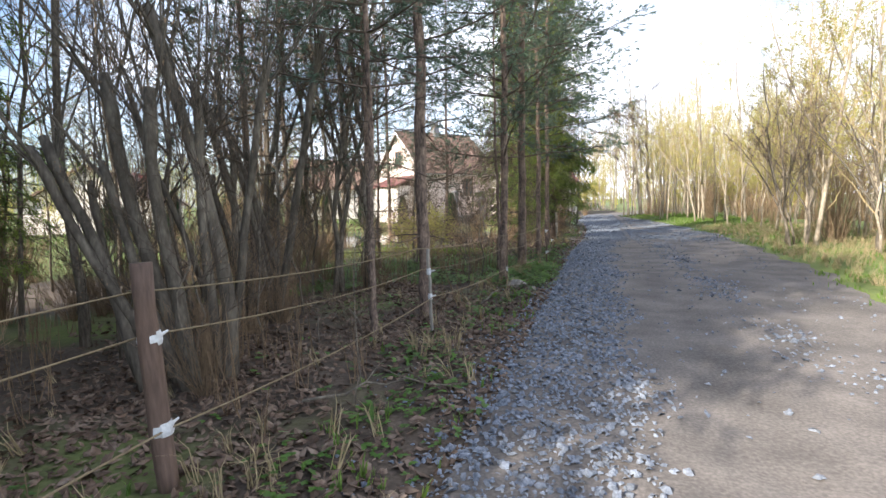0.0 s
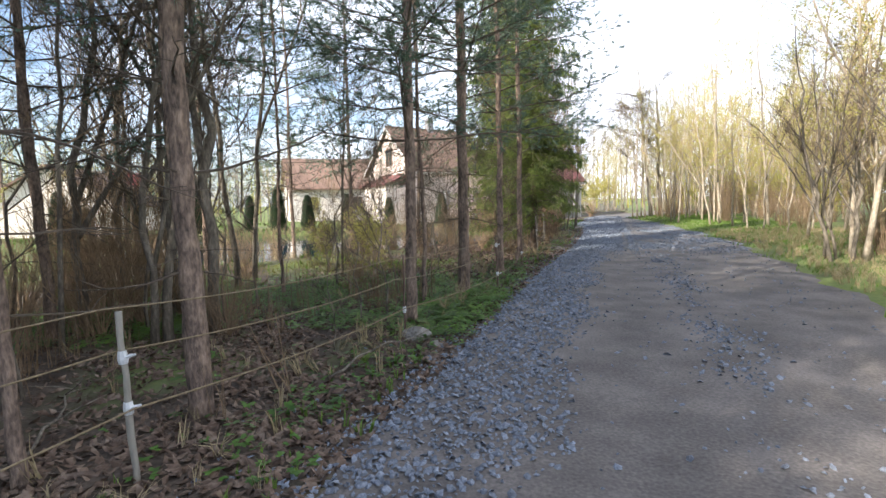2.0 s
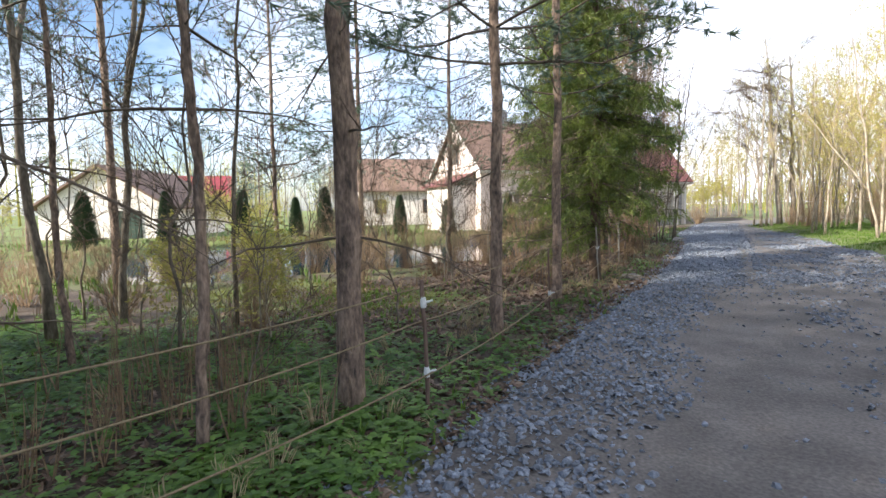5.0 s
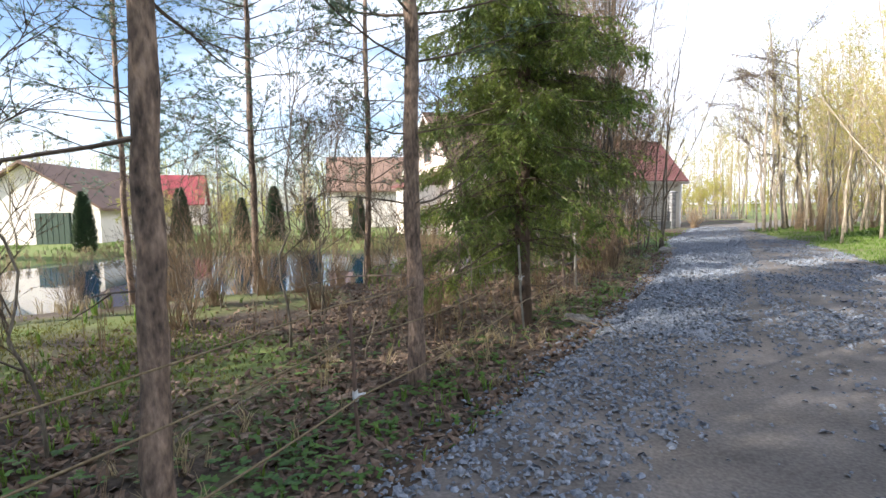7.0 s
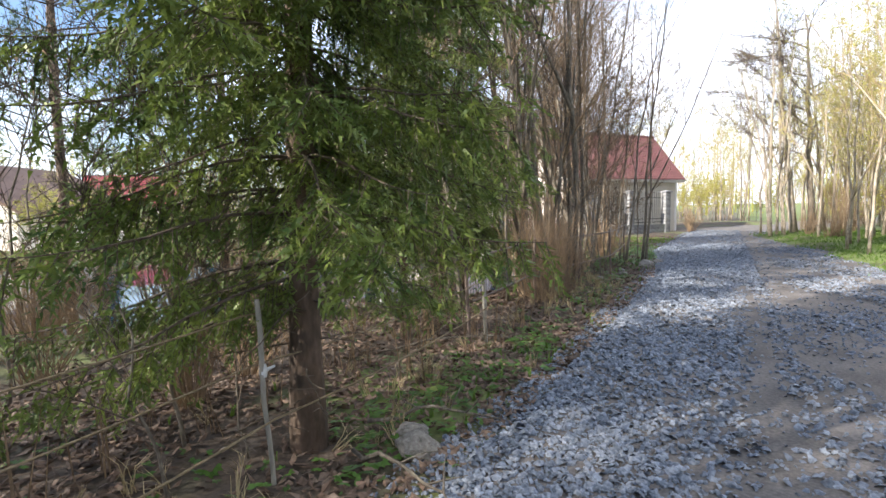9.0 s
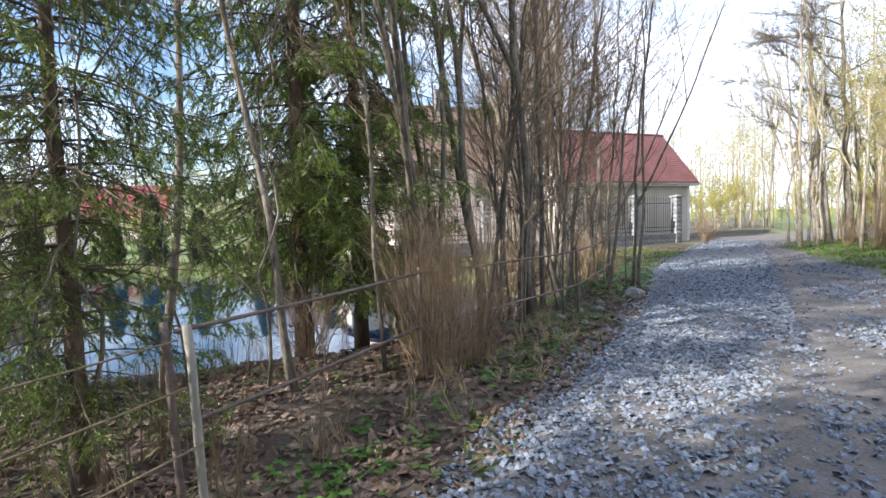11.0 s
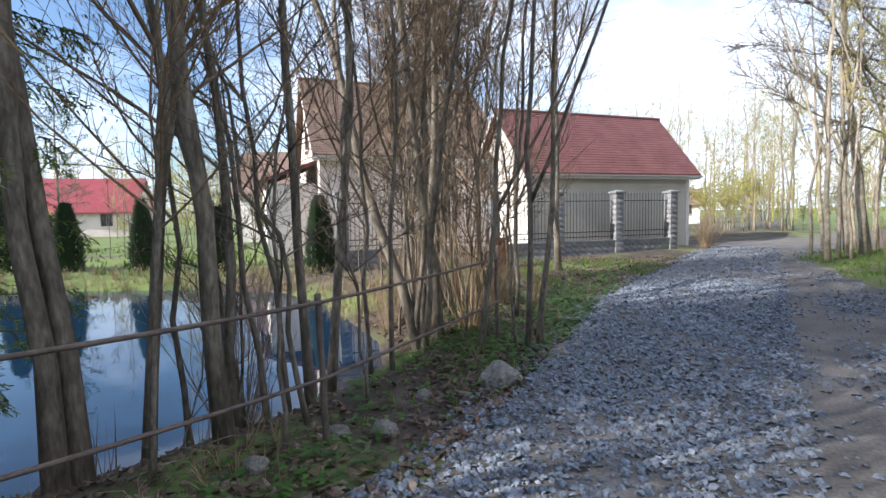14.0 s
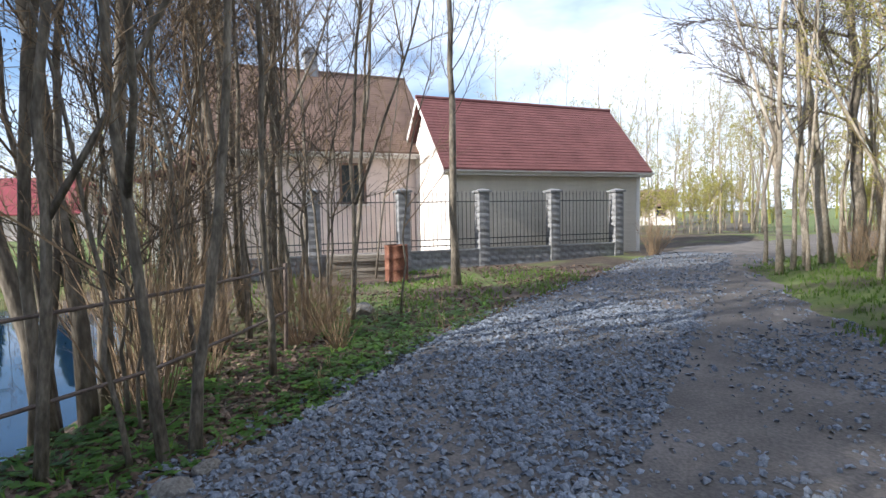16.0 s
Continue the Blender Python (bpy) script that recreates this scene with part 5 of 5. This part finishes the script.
STONE = [(1, 0, 0.05), (0.3, 0.9, -0.1), (-0.8, 0.55, 0.1), (-0.75, -0.6, -0.05), (0.35, -0.9, 0.08), (0.15, 0.2, 0.62), (-0.25, -0.15, 0.55), (0, 0, -0.4)]
STONE_F = [(0, 1, 5), (1, 2, 5), (2, 6, 5), (2, 3, 6), (3, 4, 6), (4, 0, 5), (4, 5, 6)]
grng = np.random.default_rng(2)
for nm, n, y0, y1, a, b, seed in (("gravel", 84000, 0.6, 20, 0.011, 0.031, 1), ("gravel", 125000, 18, 36, 0.012, 0.035, 2), ("gravel", 16000, 36, 47, 0.018, 0.036, 3)):
    p = sprinkle(n, -1.9, 4.5, y0, y1, seed, gravel_cover, 0.004, top_z)
    scatter(nm, STONE, STONE_F, p, a + (b - a) * grng.random(len(p)) ** 2.2, 0.5, "gravel", "loose crushed grey gravel on the road", "gravel", seed)

LEAF = [(-1, 0, 0.15), (0, -0.55, 0), (1, 0, 0.2), (0, 0.55, 0.1), (0, 0, 0.28)]
LEAF_F = [(0, 1, 4), (1, 2, 4), (2, 3, 4), (3, 0, 4)]


def off_road(x, y):
    d = pond_distance(x, y)
    return np.where((x < road_left(y) - 0.05) & (d > 0.15), 1.0, 0.0)


def litter_cover(x, y):
    clear = 1 - 0.4 * np.exp(-(((x + 5.6) / 2.4) ** 2 + ((y - 15.0) / 1.6) ** 2) ** 2)
    return clear * off_road(x, y) * np.clip((x + 7) / 4, 0.15, 1) * np.where(y > 32, 0.35, 1.0) * np.clip(0.65 + 0.4 * wave(x, y, 1.6, 0.9), 0.12, 1)


p = sprinkle(160000, -6.5, -0.4, 0.5, 42, 11, litter_cover, 0.012)
scatter("leaf_litter", LEAF, LEAF_F, p, 0.018 + 0.034 * grng.random(len(p)), 0.45, "dead_leaf", "dry brown and grey fallen leaves", "leaves", 11)


def blades(n, h, w, seed, bend=0.5, spread_r=0.05):
    rng = random.Random(seed)
    v, f = [], []
    for _ in range(n):
        a = rng.uniform(0, 6.28)
        o = Vector((rng.gauss(0, spread_r), rng.gauss(0, spread_r), -0.02))
        d = Vector((math.cos(a), math.sin(a), 0))
        sd = Vector((-d.y, d.x, 0)) * w
        hh = h * rng.uniform(0.55, 1.1)
        mid = o + d * hh * 0.18 * bend + Vector((0, 0, hh * 0.6))
        tip = o + d * hh * 0.65 * bend + Vector((0, 0, hh * (1 - 0.25 * bend)))
        k = len(v)
        v += [tuple(o - sd), tuple(o + sd), tuple(mid + sd * 0.7), tuple(mid - sd * 0.7), tuple(tip)]
        f += [(k, k + 1, k + 2), (k, k + 2, k + 3), (k + 3, k + 2, k + 4)]
    return v, f


def herb(seed):
    """A low plant: a few stalks, each with a fan of broad leaflets."""
    rng = random.Random(seed)
    v, f = [], []
    for _ in range(3):
        a = rng.uniform(0, 6.28)
        d = Vector((math.cos(a), math.sin(a), 0))
        top = d * rng.uniform(0.2, 0.7) + Vector((0, 0, rng.uniform(0.45, 1.0)))
        for q in (-0.9, 0, 0.9):
            e = Vector((math.cos(a + q), math.sin(a + q), rng.uniform(-0.25, 0.15)))
            sd = Vector((-e.y, e.x, 0)) * 0.19
            ln = rng.uniform(0.45, 0.7)
            k = len(v)
            v += [tuple(top), tuple(top + e * ln * 0.5 + sd), tuple(top + e * ln), tuple(top + e * ln * 0.5 - sd)]
            f += [(k, k + 1, k + 2), (k, k + 2, k + 3)]
    return v, f


def herb_cover(x, y):
    b = np.clip((y - 27.6) / 1.8, 0, 1) * np.clip((35 - y) / 2, 0, 1) * (x > -3.2) * 0.95
    c = np.exp(-((x - road_left(y) + 0.75) / 0.4) ** 2) * 0.3
    a = np.exp(-(((x + 1.9) / 1.0) ** 2)) * np.clip((16.2 - y) / 3.5, 0, 1) * (y > 12) * 0.45
    return off_road(x, y) * np.clip(a + b + c, 0.02, 1) * np.clip(0.65 + 0.6 * wave(x, y, 1.3, 2.2), 0.15, 1)


def carpet_cover(x, y):
    """The dense green carpet under the pines."""
    front = 8.3 - np.clip((-x - 4) * 1.0, 0, 1.8) + 0.25 * wave(x, y, 1.7, 0.5)
    part_in = np.clip((y - front) / 0.6, 0, 1) * np.clip((13.6 - y) / 2.8, 0, 1) * np.clip((road_left(y) - 0.02 - x) / 0.35, 0, 1) * np.clip((x + 8.5) / 1.0, 0, 1)
    return off_road(x, y) * part_in * np.clip(0.65 + 0.6 * wave(x, y, 1.1, 2.2), 0.15, 1)


for k in range(2):
    v, f = herb(k + 1)
    p = sprinkle(17000, -3.4, -0.5, 1, 36, 21 + k, herb_cover)
    scatter("ground_herb", v, f, p, 0.035 + 0.06 * grng.random(len(p)), 0.15, "herb_leaf", "low green ground elder leaves on the verge", "plants", 21 + k, True)
    p = sprinkle(17000, -8.5, -0.6, 6.5, 14.2, 25 + k, carpet_cover)
    scatter("ground_herb", v, f, p, 0.040 + 0.055 * grng.random(len(p)), 0.15, "carpet_leaf", "dense fresh green ground elder under the pines", "plants", 25 + k, True)


def right_verge(x, y):
    u = x - road_right(y)
    ragged = u + 0.35 * wave(x, y, 2.3, 1.4)
    return np.where(ragged > -0.2, np.clip(0.35 + 0.5 * wave(x, y, 1.2, 0.2) + np.clip((y - 14) / 14, 0, 1) * 0.6, 0.06, 1) * np.clip((ragged + 0.2) / 0.5, 0, 1), 0)


v, f = blades(6, 1, 0.045, 5)
p = sprinkle(30000, 1.5, 8.5, 4, 46, 31, right_verge, 0.0, top_z)
scatter("verge_grass", v, f, p, 0.04 + 0.08 * grng.random(len(p)), 0.12, "green_grass", "fresh green grass along the road edge", "grass", 31, True)


def left_grass(x, y):
    u = road_left(y) - x
    near = np.exp(-((u - 0.5) / 0.45) ** 2) * 0.35
    lawn = np.clip((y - 32.5) / 2.5, 0, 1) * np.clip((42 - y) / 2, 0, 1) * 0.85
    moss = np.exp(-(((x + 4.4) / 1.7) ** 2 + ((y - 14) / 2.6) ** 2)) * 0.9
    return off_road(x, y) * np.clip(near + lawn + moss, 0, 1) * np.clip(0.5 + 0.6 * wave(x, y, 1.7, 0.1), 0, 1)


p = sprinkle(26000, -7, -0.5, 0.5, 41, 32, left_grass)
scatter("verge_grass", v, f, p, 0.05 + 0.09 * grng.random(len(p)), 0.15, "green_grass", "thin green grass beside the gravel", "grass", 32, True)


def moss_cover(x, y):
    return off_road(x, y) * np.exp(-(((x + 5.6) / 2.6) ** 2 + ((y - 15.0) / 1.7) ** 2) ** 2) * np.clip(0.7 + 0.5 * wave(x, y, 1.5, 0.8), 0.15, 1)


vm, fm = blades(4, 1, 0.07, 15)
p = sprinkle(22000, -9, -2.4, 12.5, 18, 35, moss_cover)
scatter("moss_grass", vm, fm, p, 0.025 + 0.045 * grng.random(len(p)), 0.25, "moss_grass", "short yellow-green mossy grass in a clearing", "grass", 35, True)


def dry_cover(x, y):
    u = road_left(y) - x
    fence_line = np.exp(-((u - 1.0) / 0.4) ** 2) * np.clip(0.2 + 0.8 * wave(x, y, 1.1, 1.9), 0.02, 1)
    return off_road(x, y) * np.clip(fence_line + 0.03, 0, 1) * np.where(y < 27, 1, 0.15)


v2, f2 = blades(10, 1, 0.012, 6, 0.9)
p = sprinkle(6500, -5, -0.6, 0.5, 36, 33, dry_cover)
scatter("dry_grass", v2, f2, p, 0.14 + 0.22 * grng.random(len(p)), 0.3, "dry_grass", "bleached tufts of last year's grass", "grass", 33, True)
p = sprinkle(6500, 3.2, 9, 4, 26, 34, lambda x, y: np.where(x > road_right(y) + 0.2, 0.6, 0.0))
scatter("dry_grass", v2, f2, p, 0.12 + 0.2 * grng.random(len(p)), 0.3, "dry_grass", "bleached dry grass on the sunny verge", "grass", 34, True)


def stalks(n, h, w, seed):
    rng = random.Random(seed)
    v, f = [], []
    for _ in range(n):
        o = Vector((rng.gauss(0, 0.12), rng.gauss(0, 0.12), -0.02))
        d = Vector((rng.gauss(0, 0.14), rng.gauss(0, 0.14), 1)) * h * rng.uniform(0.55, 1.1)
        for sd in (Vector((w, 0, 0)), Vector((0, w, 0))):
            k = len(v)
            v += [tuple(o - sd), tuple(o + sd), tuple(o + d)]
            f += [(k, k + 1, k + 2)]
    return v, f


def thicket(x, y):
    return off_road(x, y) * np.where(y < 19, np.clip((-1.4 - x) / 0.8, 0, 1), 0.6) * np.where((y > 11.5) & (y < 19), 0.25, np.where(y < 5.5, 0.35, 1)) * np.clip(0.4 + 0.7 * wave(x, y, 0.9, 0.6), 0, 1)


v3, f3 = stalks(5, 1, 0.006, 7)
p = sprinkle(2200, -9, -1.2, 1, 27, 41, thicket)
scatter("dry_stalks", v3, f3, p, 0.45 + 0.7 * grng.random(len(p)), 0.08, "brown_twig", "thin brown dead stalks and suckers", "stalks", 41, True)


def bank(x, y):
    d = pond_distance(x, y)
    far_side = np.where((x < -13.5) | (y > 31), 0.4, 0.14)
    return np.where((d > -0.05) & (d < 1.4) & (x < -5), far_side, 0.0)


p = sprinkle(26000, -25, -4.5, 13, 36, 42, bank)
scatter("reeds", v2, f2, p, 0.18 + 0.32 * grng.random(len(p)), 0.1, "dry_grass", "dry reeds and sedge round the pond", "reeds", 42, True)
p = sprinkle(9000, -30, -6.5, 10, 40, 43, lambda x, y: np.where(pond_distance(x, y) > 0.8, np.clip(0.3 + 0.6 * wave(x, y, 0.5, 0.6), 0, 1), 0.0))
scatter("rough_grass", v, f, p, 0.10 + 0.2 * grng.random(len(p)), 0.15, "green_grass", "rough spring grass on the far bank", "grass", 43, True)

# a broom-like brown shrub and bare bushes


def bush_parts(seed, n, h, fan, r=0.006):
    rng = random.Random(seed)
    s, g = Soup(), Soup()
    for _ in range(n):
        w, t = rng.uniform(0, 6.28), rng.uniform(0, fan)
        o = Vector((math.cos(w), math.sin(w), 0)) * rng.uniform(0, 0.2) + Vector((0, 0, -0.03))
        d = Vector((math.cos(w) * t, math.sin(w) * t, 1)).normalized()
        pts = stroke(o, d, h * rng.uniform(0.6, 1.1), 5, rng, 0.07, 0.02)
        s.tube(pts, taper(r, 5, 0.25), 3)
        for _ in range(4):
            q, e = along(pts, rng.uniform(0.35, 0.95))
            tw = stroke(q, (e + rand_dir(rng) * 0.5).normalized(), h * rng.uniform(0.12, 0.3), 2, rng, 0.1)
            g.tube(tw, [r * 0.5, r * 0.4, r * 0.2], 3)
    return s.mesh("stemwork", M["brown_twig"]), g.mesh("twigwork", M["brown_twig"])


bush_mesh = [bush_parts(1, 90, 1.6, 0.5, 0.005), bush_parts(2, 60, 1.5, 0.8), bush_parts(3, 46, 2.4, 0.5, 0.008)]


def bush(i, x, y, size, turn_by):
    b = thing("bush", pose(x, y, ground_z(x, y), 0, 0, turn_by) @ Matrix.Scale(size, 4), "bare brown shrub of many thin upright stems", "shrub", "bare shrubs")
    for nm, me in zip(("stemwork", "twigwork"), bush_mesh[i]):
        tagged(part(nm, me, None, b), kind="stuff")
    return b


bush(0, -1.62, 23.4, 1.0, 0)
bush(0, -1.95, 23.8, 0.95, 70)
bush(0, -1.45, 23.9, 0.8, 130)
brng = random.Random(8)
for _ in range(44):
    x, y = brng.uniform(-14, -2.6), brng.uniform(1.5, 24)
    if pond_distance(np.array([x]), np.array([y]))[0] > 0.4:
        bush(brng.choice((1, 1, 2)), x, y, brng.uniform(0.5, 1.0), brng.uniform(0, 360))
for _ in range(5):
    x, y = brng.uniform(-4.2, -1.6), brng.uniform(24, 33)
    if pond_distance(np.array([x]), np.array([y]))[0] > 0.1:
        bush(brng.choice((1, 2, 2)), x, y, brng.uniform(0.6, 1.1), brng.uniform(0, 360))
for _ in range(70):
    y = brng.uniform(10, 60)
    bush(brng.choice((1, 2)), float(road_right(np.array([y]))[0]) + brng.uniform(1.8, 9), y, brng.uniform(0.7, 1.3), brng.uniform(0, 360))
for _ in range(14):
    bush(brng.choice((1, 2)), brng.uniform(-8.5, -5.2), brng.uniform(6.0, 9.6), brng.uniform(0.8, 1.3), brng.uniform(0, 360))
for x, y, size in ((-4.0, 31.0, 0.8), (-3.4, 31.4, 0.7), (-4.3, 32.2, 0.9), (-2.4, 30.9, 0.6), (-2.0, 32.2, 0.5), (-3.2, 33.2, 0.6)):
    bush(1, x, y, size, brng.uniform(0, 360))
for k in range(15):
    t = k / 14
    x, y = -10.2 + 5.0 * t + brng.uniform(-0.7, 0.5), 15.9 + 6.2 * t + brng.uniform(-0.9, 0.3)
    if pond_distance(np.array([x]), np.array([y]))[0] > 0.1:
        bush((0, 1, 0, 2)[k % 4], x, y, brng.uniform(0.65, 0.95), brng.uniform(0, 360))
for x, y, size in ((-3.0, 3.2, 0.5), (-3.4, 3.6, 0.6), (-3.9, 5.0, 0.6), (-2.8, 32.7, 0.5)):
    bush(1, x, y, size, brng.uniform(0, 360))
bush(2, -0.9, 45.6, 0.6, 10)
bush(1, -0.8, 45.9, 0.8, 50)
